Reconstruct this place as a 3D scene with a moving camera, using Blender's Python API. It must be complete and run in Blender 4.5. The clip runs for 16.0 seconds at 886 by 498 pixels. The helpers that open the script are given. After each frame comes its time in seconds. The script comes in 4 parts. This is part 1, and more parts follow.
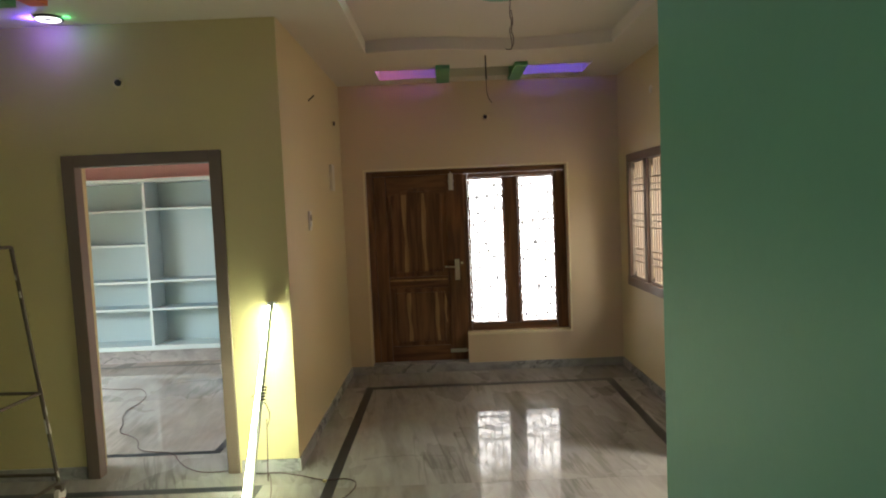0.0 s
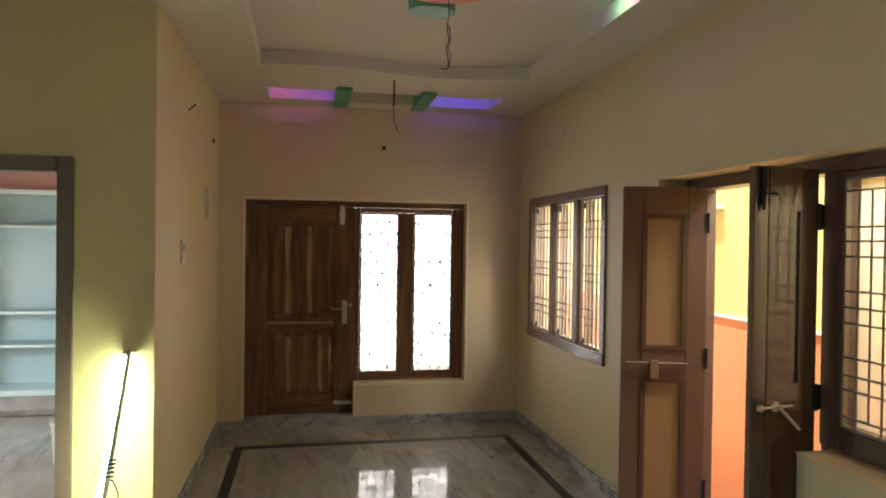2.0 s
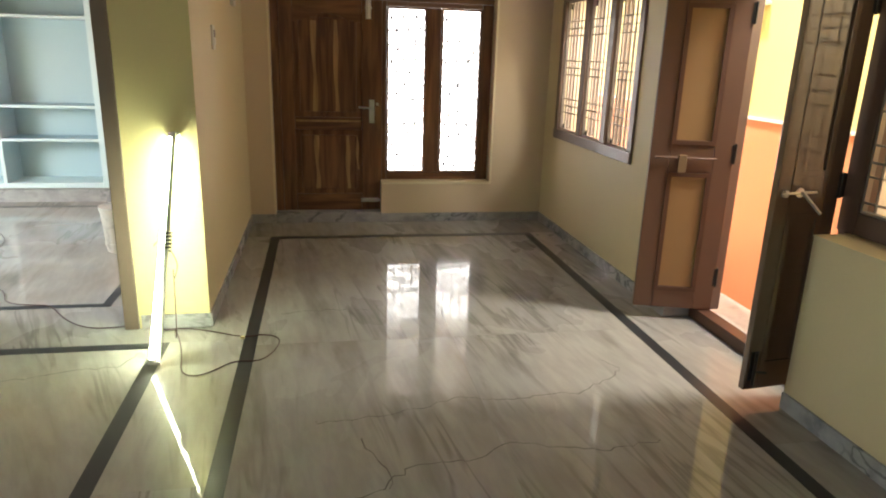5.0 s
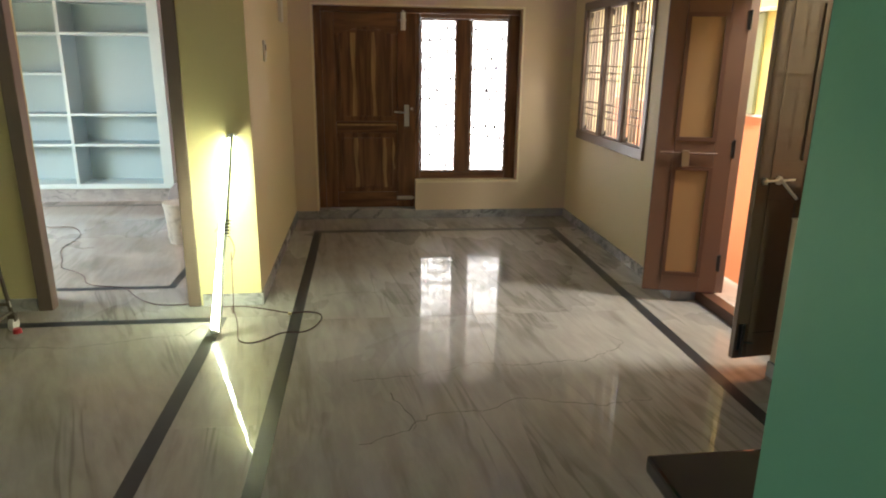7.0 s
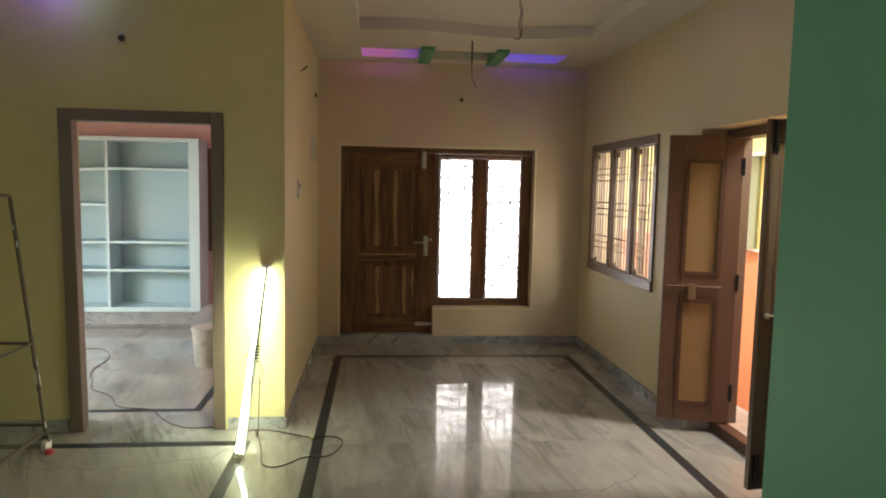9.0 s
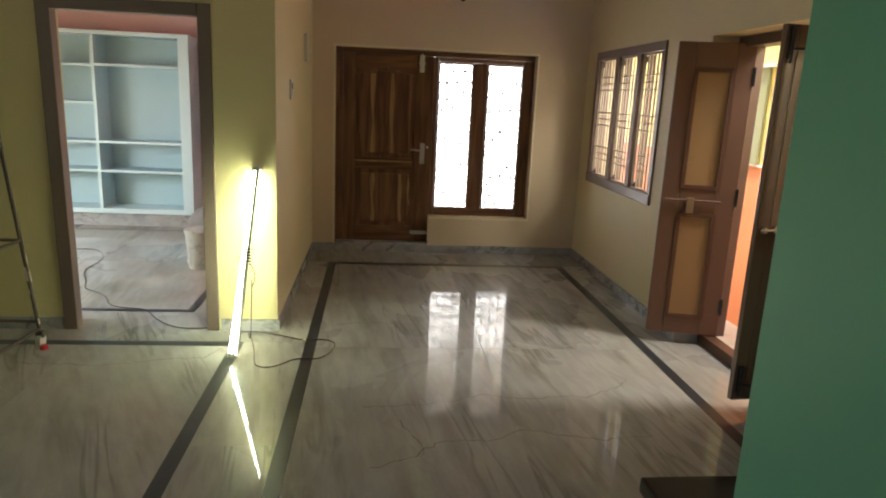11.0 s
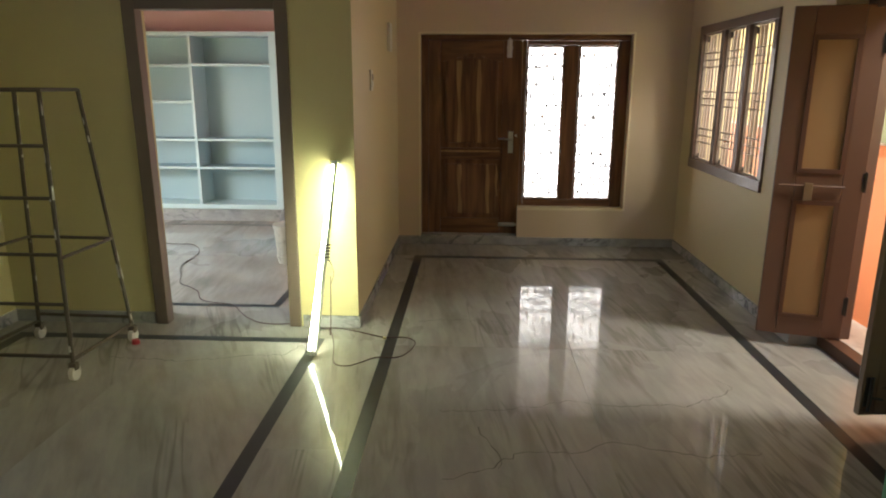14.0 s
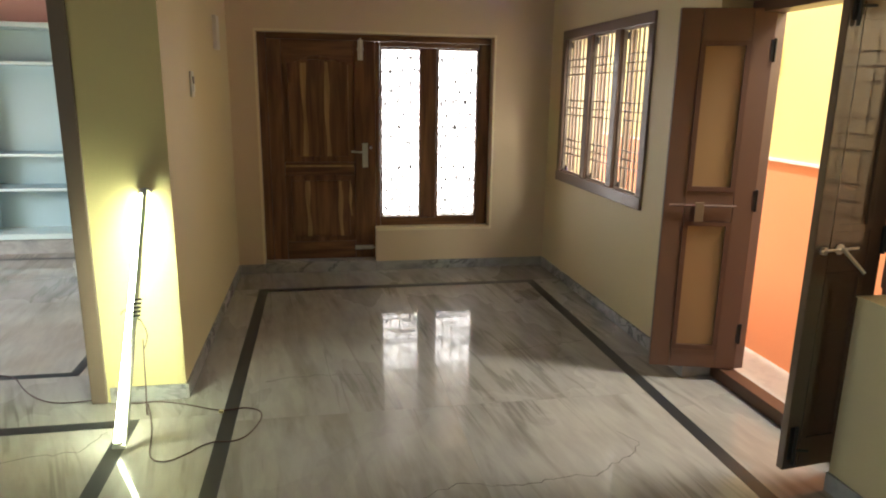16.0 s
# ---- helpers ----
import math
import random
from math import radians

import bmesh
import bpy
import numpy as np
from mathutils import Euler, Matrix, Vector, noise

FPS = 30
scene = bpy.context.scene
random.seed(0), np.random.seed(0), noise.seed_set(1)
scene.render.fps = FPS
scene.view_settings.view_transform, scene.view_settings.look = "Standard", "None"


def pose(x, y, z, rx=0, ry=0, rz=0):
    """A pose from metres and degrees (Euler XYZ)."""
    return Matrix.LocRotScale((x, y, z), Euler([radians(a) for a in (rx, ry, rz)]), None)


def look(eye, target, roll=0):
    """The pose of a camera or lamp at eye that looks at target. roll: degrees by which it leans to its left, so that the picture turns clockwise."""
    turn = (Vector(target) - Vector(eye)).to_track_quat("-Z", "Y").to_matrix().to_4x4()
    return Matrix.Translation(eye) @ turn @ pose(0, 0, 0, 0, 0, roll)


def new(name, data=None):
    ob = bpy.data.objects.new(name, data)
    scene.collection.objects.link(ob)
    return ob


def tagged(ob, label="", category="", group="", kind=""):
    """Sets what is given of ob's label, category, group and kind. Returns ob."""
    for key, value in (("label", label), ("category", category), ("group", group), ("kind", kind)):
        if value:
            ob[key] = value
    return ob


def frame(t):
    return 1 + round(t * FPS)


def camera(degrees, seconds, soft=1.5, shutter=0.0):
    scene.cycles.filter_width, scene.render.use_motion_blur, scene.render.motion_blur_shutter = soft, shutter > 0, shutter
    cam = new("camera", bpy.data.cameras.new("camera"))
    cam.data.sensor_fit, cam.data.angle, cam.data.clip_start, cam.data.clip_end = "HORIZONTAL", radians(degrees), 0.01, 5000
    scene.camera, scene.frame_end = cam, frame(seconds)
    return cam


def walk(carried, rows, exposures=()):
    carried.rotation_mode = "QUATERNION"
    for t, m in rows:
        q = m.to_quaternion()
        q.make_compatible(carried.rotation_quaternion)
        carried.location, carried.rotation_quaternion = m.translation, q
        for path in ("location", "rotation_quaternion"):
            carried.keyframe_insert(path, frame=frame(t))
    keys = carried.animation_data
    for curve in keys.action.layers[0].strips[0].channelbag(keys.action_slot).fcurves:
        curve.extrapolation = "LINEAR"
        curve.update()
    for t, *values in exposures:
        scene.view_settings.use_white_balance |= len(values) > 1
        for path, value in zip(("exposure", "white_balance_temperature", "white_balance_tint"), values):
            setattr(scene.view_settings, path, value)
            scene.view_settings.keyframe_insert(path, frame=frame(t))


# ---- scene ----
cam = camera(67.2, 16.0, soft=2.0)
PATH = [
    (0, (0.189, 0.082, 1.735), (0.178, 2.077, 1.607), -2.4),
    (0.5, (0.183, 0.255, 1.731), (0.133, 2.254, 1.72), -2.5),
    (1, (0.171, 0.439, 1.745), (0.14, 2.439, 1.779), -1.8),
    (1.5, (0.083, 0.565, 1.745), (0.228, 2.559, 1.791), -0.5),
    (2, (-0.062, 0.668, 1.75), (0.336, 2.627, 1.728), 0.8),
    (2.5, (-0.079, 0.775, 1.697), (0.442, 2.69, 1.448), 2.5),
    (3, (-0.073, 0.917, 1.646), (0.373, 2.842, 1.336), 2.1),
    (3.1, (-0.105, 0.917, 1.614), (0.331, 2.837, 1.259), 2.5),
    (3.5, (-0.141, 0.82, 1.612), (0.341, 2.701, 1.132), 2.5),
    (4, (-0.272, 0.683, 1.594), (0.294, 2.49, 0.95), 3.9),
    (4.5, (-0.219, 0.631, 1.604), (0.209, 2.494, 1.016), 2.8),
    (4.7, (-0.183, 0.618, 1.601), (0.191, 2.498, 1.033), 2.1),
    (6.8, (-0.183, 0.115, 1.618), (0.117, 2.017, 1.076), 1.2),
    (7, (-0.153, 0.083, 1.618), (0.077, 1.994, 1.073), 0.8),
    (7.5, (-0.06, 0.008, 1.597), (0.025, 1.928, 1.043), -0.4),
    (8, (-0.102, -0.061, 1.658), (-0.011, 1.901, 1.283), -0.8),
    (8.5, (-0.205, -0.135, 1.697), (-0.025, 1.848, 1.51), -0.0),
    (9, (-0.231, -0.147, 1.702), (-0.035, 1.835, 1.518), 1.2),
    (9.5, (-0.213, -0.124, 1.698), (-0.011, 1.849, 1.439), 2.1),
    (10, (-0.214, -0.099, 1.685), (-0.004, 1.86, 1.345), 2.6),
    (10.2, (-0.213, -0.095, 1.676), (0.0, 1.859, 1.309), 2.8),
    (12.3, (-0.189, -0.072, 1.656), (0.015, 1.858, 1.173), 2.0),
    (12.5, (-0.191, -0.086, 1.654), (0.019, 1.844, 1.175), 1.9),
    (13, (-0.169, -0.038, 1.651), (0.03, 1.893, 1.171), 1.3),
    (13.5, (-0.132, 0.026, 1.647), (-0.126, 1.97, 1.177), 0.4),
    (14, (-0.086, 0.14, 1.643), (-0.173, 2.079, 1.162), 0.3),
    (14.5, (-0.132, 0.305, 1.64), (0.076, 2.229, 1.134), 2.5),
    (15, (-0.231, 0.467, 1.647), (0.097, 2.368, 1.119), 3.3),
    (15.5, (-0.197, 0.685, 1.641), (0.156, 2.582, 1.115), 2.5),
    (16, (-0.111, 0.926, 1.65), (0.243, 2.839, 1.188), 0.9),
]
walk(cam, [(t, look(eye, aim, roll)) for t, eye, aim, roll in PATH],
     exposures=[(0, 1.0), (1.0, 0.86), (2.0, 1.12), (2.5, 1.14), (3.5, 1.26), (4.5, 1.52), (7.0, 1.32), (8.0, 1.24), (10.0, 1.0), (12.5, 1.15), (13.5, 1.13), (14.0, 0.95), (15.0, 1.14), (16.0, 1.2)])


# ---- world and light ----
world = bpy.data.worlds.new("sky")
scene.world = world
world.use_nodes = True
wn = world.node_tree.nodes
sky = wn.new("ShaderNodeTexSky")
sky.sky_type, sky.sun_disc = "NISHITA", False
sky.sun_elevation, sky.sun_rotation = radians(76), radians(-115)
world.node_tree.links.new(sky.outputs[0], wn["Background"].inputs[0])
wn["Background"].inputs[1].default_value = 0.15
sun = new("sun", bpy.data.lights.new("sun", "SUN"))
sun.data.energy, sun.data.angle, sun.data.color = 4.2, radians(4), (1, 0.95, 0.86)
sun.matrix_world = look((0, 0, 0), (0.22, -0.10, -0.97))


def area_light(name, m, sx, sy, watts, color):
    lamp = bpy.data.lights.new(name, "AREA")
    lamp.shape, lamp.size, lamp.size_y, lamp.energy, lamp.color = "RECTANGLE", sx, sy, watts, color
    ob = new(name, lamp)
    ob.matrix_world = m
    return ob


# daylight at the side window and at the bedroom's unseen left opening
area_light("daylight_side", look((2.50, 5.86, 1.52), (0, 5.86, 1.2)), 1.5, 1.2, 11, (1.0, 0.93, 0.75))
# lamp added above the side passage, in place of sky light on the entrance
area_light("passage_sky_lamp", look((3.05, 3.74, 2.90), (1.4, 3.55, 0.2)), 1.2, 0.5, 10, (1.0, 0.92, 0.78))
# lamp added beyond the passage; throws the sharp-edged floor pool through the side entrance
area_light("floor_pool_lamp", look((4.2, 3.1, 4.2), (1.2, 3.27, 0.0)), 0.48, 2.0, 175, (1.0, 0.95, 0.86))
area_light("daylight_bedroom", look((-4.85, 5.5, 1.5), (-3.3, 5.1, -0.6)), 1.4, 1.2, 72, (0.86, 0.95, 1.0))


# fill lamp added out of view, brightens the hall and the green partition
area_light("hall_fill", look((-3.25, 1.2, 1.6), (-1.0, 1.4, 1.2)), 1.5, 1.2, 4.4, (0.97, 1.0, 0.92))


# ---- materials ----
def mat(name, color, rough=0.6, metal=0.0, bump=0.0, scale=30.0, vary=0.08, spec=0.5, coat=0.0, stain=0.0, stain_scale=1.5):
    """Paint or plain surface: base colour with fine grain, broad mottling and relief."""
    m = bpy.data.materials.new(name)
    m.use_nodes = True
    n, l = m.node_tree.nodes, m.node_tree.links
    b = n["Principled BSDF"]
    b.inputs["Roughness"].default_value, b.inputs["Metallic"].default_value = rough, metal
    b.inputs["Specular IOR Level"].default_value = spec
    b.inputs["Coat Weight"].default_value = coat
    tc = n.new("ShaderNodeTexCoord")
    fine, broad = n.new("ShaderNodeTexNoise"), n.new("ShaderNodeTexNoise")
    fine.inputs["Scale"].default_value, fine.inputs["Detail"].default_value = scale, 5
    broad.inputs["Scale"].default_value, broad.inputs["Detail"].default_value = stain_scale, 4
    for t in (fine, broad):
        l.new(tc.outputs["Object"], t.inputs["Vector"])
    mix = n.new("ShaderNodeMix")
    mix.data_type, mix.blend_type = "RGBA", "MIX"
    c = Vector(color)
    mix.inputs[6].default_value = (*(c * (1 - vary)), 1)
    mix.inputs[7].default_value = (*[min(1, v * (1 + vary)) for v in c], 1)
    add = n.new("ShaderNodeMath")
    add.operation = "MULTIPLY_ADD"
    l.new(broad.outputs[0], add.inputs[0])
    add.inputs[1].default_value = 0.6
    half = n.new("ShaderNodeMath")
    half.operation = "MULTIPLY"
    half.inputs[1].default_value = 0.4
    l.new(fine.outputs[0], half.inputs[0])
    l.new(half.outputs[0], add.inputs[2])
    l.new(add.outputs[0], mix.inputs[0])
    out = mix.outputs[2]
    if stain:
        ramp = n.new("ShaderNodeMapRange")
        ramp.inputs[1].default_value, ramp.inputs[2].default_value = 0.52, 0.72
        ramp.inputs[3].default_value, ramp.inputs[4].default_value = 0, stain
        blot = n.new("ShaderNodeTexNoise")
        blot.inputs["Scale"].default_value, blot.inputs["Detail"].default_value = stain_scale * 6, 6
        l.new(tc.outputs["Object"], blot.inputs["Vector"])
        l.new(blot.outputs[0], ramp.inputs[0])
        dark = n.new("ShaderNodeMix")
        dark.data_type = "RGBA"
        l.new(ramp.outputs[0], dark.inputs[0])
        l.new(out, dark.inputs[6])
        dark.inputs[7].default_value = (*(c * 0.45), 1)
        out = dark.outputs[2]
    l.new(out, b.inputs["Base Color"])
    if bump:
        bp = n.new("ShaderNodeBump")
        bp.inputs["Strength"].default_value, bp.inputs["Distance"].default_value = bump, 0.004
        l.new(fine.outputs[0], bp.inputs["Height"])
        l.new(bp.outputs[0], b.inputs["Normal"])
    return m


def wood(name, dark, light, rough=0.35, coat=0.2, axis="Z", stretch=14.0):
    """Varnished wood with grain running along one axis."""
    m = bpy.data.materials.new(name)
    m.use_nodes = True
    n, l = m.node_tree.nodes, m.node_tree.links
    b = n["Principled BSDF"]
    b.inputs["Roughness"].default_value, b.inputs["Coat Weight"].default_value = rough, coat
    tc, mp = n.new("ShaderNodeTexCoord"), n.new("ShaderNodeMapping")
    l.new(tc.outputs["Object"], mp.inputs[0])
    mp.inputs["Scale"].default_value = [1.0 if a == axis else stretch for a in "XYZ"]
    w, f = n.new("ShaderNodeTexNoise"), n.new("ShaderNodeTexNoise")
    w.inputs["Scale"].default_value, w.inputs["Detail"].default_value, w.inputs["Distortion"].default_value = 1.6, 6, 0.6
    f.inputs["Scale"].default_value, f.inputs["Detail"].default_value = 9, 4
    for t in (w, f):
        l.new(mp.outputs[0], t.inputs["Vector"])
    r = n.new("ShaderNodeValToRGB")
    r.color_ramp.elements[0].position, r.color_ramp.elements[0].color = 0.38, (*dark, 1)
    r.color_ramp.elements[1].position, r.color_ramp.elements[1].color = 0.66, (*light, 1)
    l.new(w.outputs[0], r.inputs[0])
    l.new(r.outputs[0], b.inputs["Base Color"])
    bp = n.new("ShaderNodeBump")
    bp.inputs["Strength"].default_value, bp.inputs["Distance"].default_value = 0.25, 0.002
    l.new(f.outputs[0], bp.inputs["Height"])
    l.new(bp.outputs[0], b.inputs["Normal"])
    return m


def marble(name, base, vein, rough=0.12, turn=0.12, per_piece=True, coat=0.0, bold=1.0):
    """Polished marble: long leaning veins of two widths, tan clouds, thin dark hairlines and an uneven polish."""
    m = bpy.data.materials.new(name)
    m.use_nodes = True
    n, l = m.node_tree.nodes, m.node_tree.links
    b = n["Principled BSDF"]
    info, geo, comb, shift = n.new("ShaderNodeObjectInfo"), n.new("ShaderNodeNewGeometry"), n.new("ShaderNodeCombineXYZ"), n.new("ShaderNodeVectorMath")
    shift.operation = "MULTIPLY_ADD"
    for i in range(3):
        l.new(info.outputs["Random"], comb.inputs[i])
    shift.inputs[1].default_value = (37, 19, 5) if per_piece else (0, 0, 0)
    l.new(comb.outputs[0], shift.inputs[0])
    l.new(geo.outputs["Position"], shift.inputs[2])

    def field_noise(sx, sy, detail, distortion, place=shift, rotate=turn, rough_=0.55):
        mp, t = n.new("ShaderNodeMapping"), n.new("ShaderNodeTexNoise")
        mp.vector_type = "TEXTURE"
        mp.inputs["Rotation"].default_value = (0, 0, rotate)
        mp.inputs["Scale"].default_value = (1 / sx, 1 / sy, 1 / sx)
        t.inputs["Scale"].default_value, t.inputs["Detail"].default_value = 1.0, detail
        t.inputs["Distortion"].default_value, t.inputs["Roughness"].default_value = distortion, rough_
        l.new(place.outputs["Position" if place is geo else 0], mp.inputs[0])
        l.new(mp.outputs[0], t.inputs["Vector"])
        return t.outputs[0]

    def remap(src, a, c, lo, hi):
        r = n.new("ShaderNodeMapRange")
        r.interpolation_type = "SMOOTHSTEP"
        for i, v in enumerate((a, c, lo, hi)):
            r.inputs[i + 1].default_value = v
        l.new(src, r.inputs[0])
        return r.outputs[0]

    def calc(op, p, q):
        k = n.new("ShaderNodeMath")
        k.operation = op
        for i, v in enumerate((p, q)):
            if isinstance(v, float):
                k.inputs[i].default_value = v
            else:
                l.new(v, k.inputs[i])
        return k.outputs[0]

    def blend(fac, p, q):
        k = n.new("ShaderNodeMix")
        k.data_type = "RGBA"
        l.new(fac, k.inputs[0])
        for i, v in ((6, p), (7, q)):
            if isinstance(v, tuple):
                k.inputs[i].default_value = (*v, 1)
            else:
                l.new(v, k.inputs[i])
        return k.outputs[2]

    clouds = field_noise(1.1, 0.7, 4, 0.5)
    tan = tuple(c * k for c, k in zip(base, (0.90, 0.83, 0.72)))
    col = blend(remap(clouds, 0.36, 0.74, 0.0, 0.7), base, tan)
    # broad soft veins
    wide = field_noise(5.0, 0.75, 6, 0.5)
    patch = field_noise(1.3, 0.9, 3, 0.3)
    grown = calc("MULTIPLY", remap(wide, 0.48, 0.72, 0.0, 0.9), remap(patch, 0.36, 0.62, 0.15, 1.0))
    col = blend(grown, col, vein)
    # narrow sharp veins, in flocks
    narrow = field_noise(6.5, 0.5, 3, 0.45)
    ridge = calc("ABSOLUTE", calc("SUBTRACT", narrow, 0.5), 0.0)
    flock = field_noise(1.7, 0.8, 3, 0.2)
    thin = calc("MULTIPLY", remap(ridge, 0.0, 0.045, 0.8 * bold, 0.0), remap(flock, 0.45, 0.62, 0.0, 1.0))
    col = blend(thin, col, tuple(c * 0.62 for c in vein))
    # fine grain
    grain = remap(field_noise(16.0, 3.5, 6, 0.3), 0.3, 0.7, 0.90, 1.07)
    sc = n.new("ShaderNodeVectorMath")
    sc.operation = "SCALE"
    l.new(col, sc.inputs[0])
    l.new(grain, sc.inputs["Scale"])
    l.new(sc.outputs[0], b.inputs["Base Color"])
    l.new(remap(clouds, 0.3, 0.7, rough * 0.7, rough * 1.5), b.inputs["Roughness"])
    b.inputs["Coat Weight"].default_value, b.inputs["Specular IOR Level"].default_value = coat, 0.06
    b.inputs["Coat IOR"].default_value = 1.33
    l.new(remap(patch, 0.3, 0.7, 0.015, 0.05), b.inputs["Coat Roughness"])
    bp = n.new("ShaderNodeBump")
    waves = field_noise(4.5, 14.0, 3, 0.4, geo, 0.0)
    bp.inputs["Strength"].default_value, bp.inputs["Distance"].default_value = 0.14, 0.003
    l.new(waves, bp.inputs["Height"])
    l.new(bp.outputs[0], b.inputs["Normal"])
    l.new(bp.outputs[0], b.inputs["Coat Normal"])
    return m


def glow(name, color, strength):
    m = bpy.data.materials.new(name)
    m.use_nodes = True
    b = m.node_tree.nodes["Principled BSDF"]
    b.inputs["Base Color"].default_value = (*color, 1)
    b.inputs["Emission Color"].default_value = (*color, 1)
    b.inputs["Emission Strength"].default_value = strength
    return m


def figured_glass(name, blotch=True):
    """Clear to milky glass that lets the light through, with small etched marks and bar shade in its colour."""
    m = bpy.data.materials.new(name)
    m.use_nodes = True
    n, l = m.node_tree.nodes, m.node_tree.links
    n.remove(n["Principled BSDF"])
    out = n["Material Output"]
    tr, gl, df = n.new("ShaderNodeBsdfTransparent"), n.new("ShaderNodeBsdfGlossy"), n.new("ShaderNodeBsdfDiffuse")
    gl.inputs["Roughness"].default_value = 0.05
    df.inputs["Color"].default_value = (0.22, 0.22, 0.2, 1)
    mix, mix2 = n.new("ShaderNodeMixShader"), n.new("ShaderNodeMixShader")
    mix.inputs[0].default_value = 0.05
    l.new(tr.outputs[0], mix.inputs[1])
    l.new(gl.outputs[0], mix.inputs[2])
    l.new(mix.outputs[0], mix2.inputs[1])
    l.new(df.outputs[0], mix2.inputs[2])
    tc, no = n.new("ShaderNodeTexCoord"), n.new("ShaderNodeTexNoise")
    no.inputs["Scale"].default_value = 26
    no.inputs["Detail"].default_value = 3
    l.new(tc.outputs["Object"], no.inputs["Vector"])
    r = n.new("ShaderNodeMapRange")
    r.inputs[1].default_value, r.inputs[2].default_value = 0.66, 0.72
    r.inputs[4].default_value = 0.9 if blotch else 0.0
    l.new(no.outputs[0], r.inputs[0])
    l.new(r.outputs[0], mix2.inputs[0])
    l.new(mix2.outputs[0], out.inputs["Surface"])
    # horizontal bands darken the glass colour, standing in for shade of grill bars
    band = n.new("ShaderNodeTexNoise")
    band.inputs["Scale"].default_value, band.inputs["Detail"].default_value, band.inputs["Distortion"].default_value = 1.0, 2.0, 0.6
    flat = n.new("ShaderNodeMapping")
    flat.inputs["Scale"].default_value = (3.0, 1.0, 15.0)
    l.new(tc.outputs["Object"], flat.inputs[0])
    l.new(flat.outputs[0], band.inputs["Vector"])
    bar_shade = n.new("ShaderNodeValToRGB")
    bar_shade.color_ramp.elements[0].position, bar_shade.color_ramp.elements[0].color = 0.465, (0.61, 0.61, 0.61, 1)
    bar_shade.color_ramp.elements[1].position, bar_shade.color_ramp.elements[1].color = 0.525, (1, 1, 1, 1)
    l.new(band.outputs[0], bar_shade.inputs[0])
    l.new(bar_shade.outputs[0], tr.inputs["Color"])
    return m


def tinted_glass(name, tint):
    """Half-milky glass that dims and colours what is seen through it."""
    m = bpy.data.materials.new(name)
    m.use_nodes = True
    n, l = m.node_tree.nodes, m.node_tree.links
    n.remove(n["Principled BSDF"])
    tr, gl, mix = n.new("ShaderNodeBsdfTransparent"), n.new("ShaderNodeBsdfGlossy"), n.new("ShaderNodeMixShader")
    tr.inputs["Color"].default_value = (*tint, 1)
    gl.inputs["Roughness"].default_value = 0.08
    milk, blend = n.new("ShaderNodeBsdfTranslucent"), n.new("ShaderNodeMixShader")
    milk.inputs["Color"].default_value = (*[c * 0.9 for c in tint], 1)
    blend.inputs[0].default_value = 0.6
    l.new(tr.outputs[0], blend.inputs[1])
    l.new(milk.outputs[0], blend.inputs[2])
    mix.inputs[0].default_value = 0.05
    l.new(blend.outputs[0], mix.inputs[1])
    l.new(gl.outputs[0], mix.inputs[2])
    l.new(mix.outputs[0], n["Material Output"].inputs["Surface"])
    return m


M_CREAM = mat("cream_wall_paint", (0.66, 0.56, 0.34), 0.55, bump=0.12, scale=55, vary=0.05)
M_PINK = mat("pinkish_cream_wall_paint", (0.66, 0.53, 0.36), 0.55, bump=0.12, scale=55, vary=0.05)
M_YELLOW = mat("pale_yellow_wall_paint", (0.60, 0.53, 0.27), 0.5, bump=0.12, scale=55, vary=0.05)
M_ROSE = mat("rose_wall_paint", (0.68, 0.45, 0.44), 0.55, bump=0.1, scale=55, vary=0.05)
M_TEAL = mat("sea_green_wall_paint", (0.13, 0.37, 0.24), 0.5, bump=0.1, scale=60, vary=0.05)
M_CEIL = mat("off_white_ceiling_paint", (0.70, 0.66, 0.56), 0.7, bump=0.06, scale=50, vary=0.03)
M_SHELF = mat("pale_blue_shelf_paint", (0.42, 0.565, 0.62), 0.45, bump=0.05, scale=40, vary=0.04)
M_SHELF_EDGE = mat("whitish_blue_shelf_edge", (0.58, 0.72, 0.74), 0.45, bump=0.05, scale=40, vary=0.03)
M_ORANGE_OUT = mat("orange_outdoor_paint", (0.80, 0.31, 0.14), 0.7, bump=0.2, scale=45, vary=0.06)
M_YELLOW_OUT = mat("yellow_outdoor_paint", (0.86, 0.72, 0.30), 0.7, bump=0.2, scale=45, vary=0.06)
M_WHITE = mat("white_paint", (0.78, 0.77, 0.73), 0.5, bump=0.05, vary=0.03)
M_ORANGE = mat("orange_moulding_paint", (0.72, 0.20, 0.07), 0.45, vary=0.04)
M_GREEN = mat("green_moulding_paint", (0.11, 0.36, 0.17), 0.45, vary=0.04)
M_FRAME = mat("taupe_frame_enamel", (0.140, 0.087, 0.065), 0.38, vary=0.08, scale=25, coat=0.15, bump=0.06)
M_FRAME_BED = mat("grey_taupe_frame_enamel", (0.150, 0.112, 0.086), 0.4, vary=0.08, scale=25, coat=0.1, bump=0.06)
M_LEAF = mat("cocoa_brown_door_enamel", (0.145, 0.077, 0.048), 0.45, vary=0.07, scale=25, coat=0.0, bump=0.06)
M_LEAF_PANEL = mat("tan_door_panel_enamel", (0.315, 0.19, 0.084), 0.5, vary=0.06, scale=25, coat=0.0, bump=0.06)
M_MOULD = mat("dark_brown_moulding_enamel", (0.105, 0.050, 0.030), 0.45, vary=0.07, scale=25)
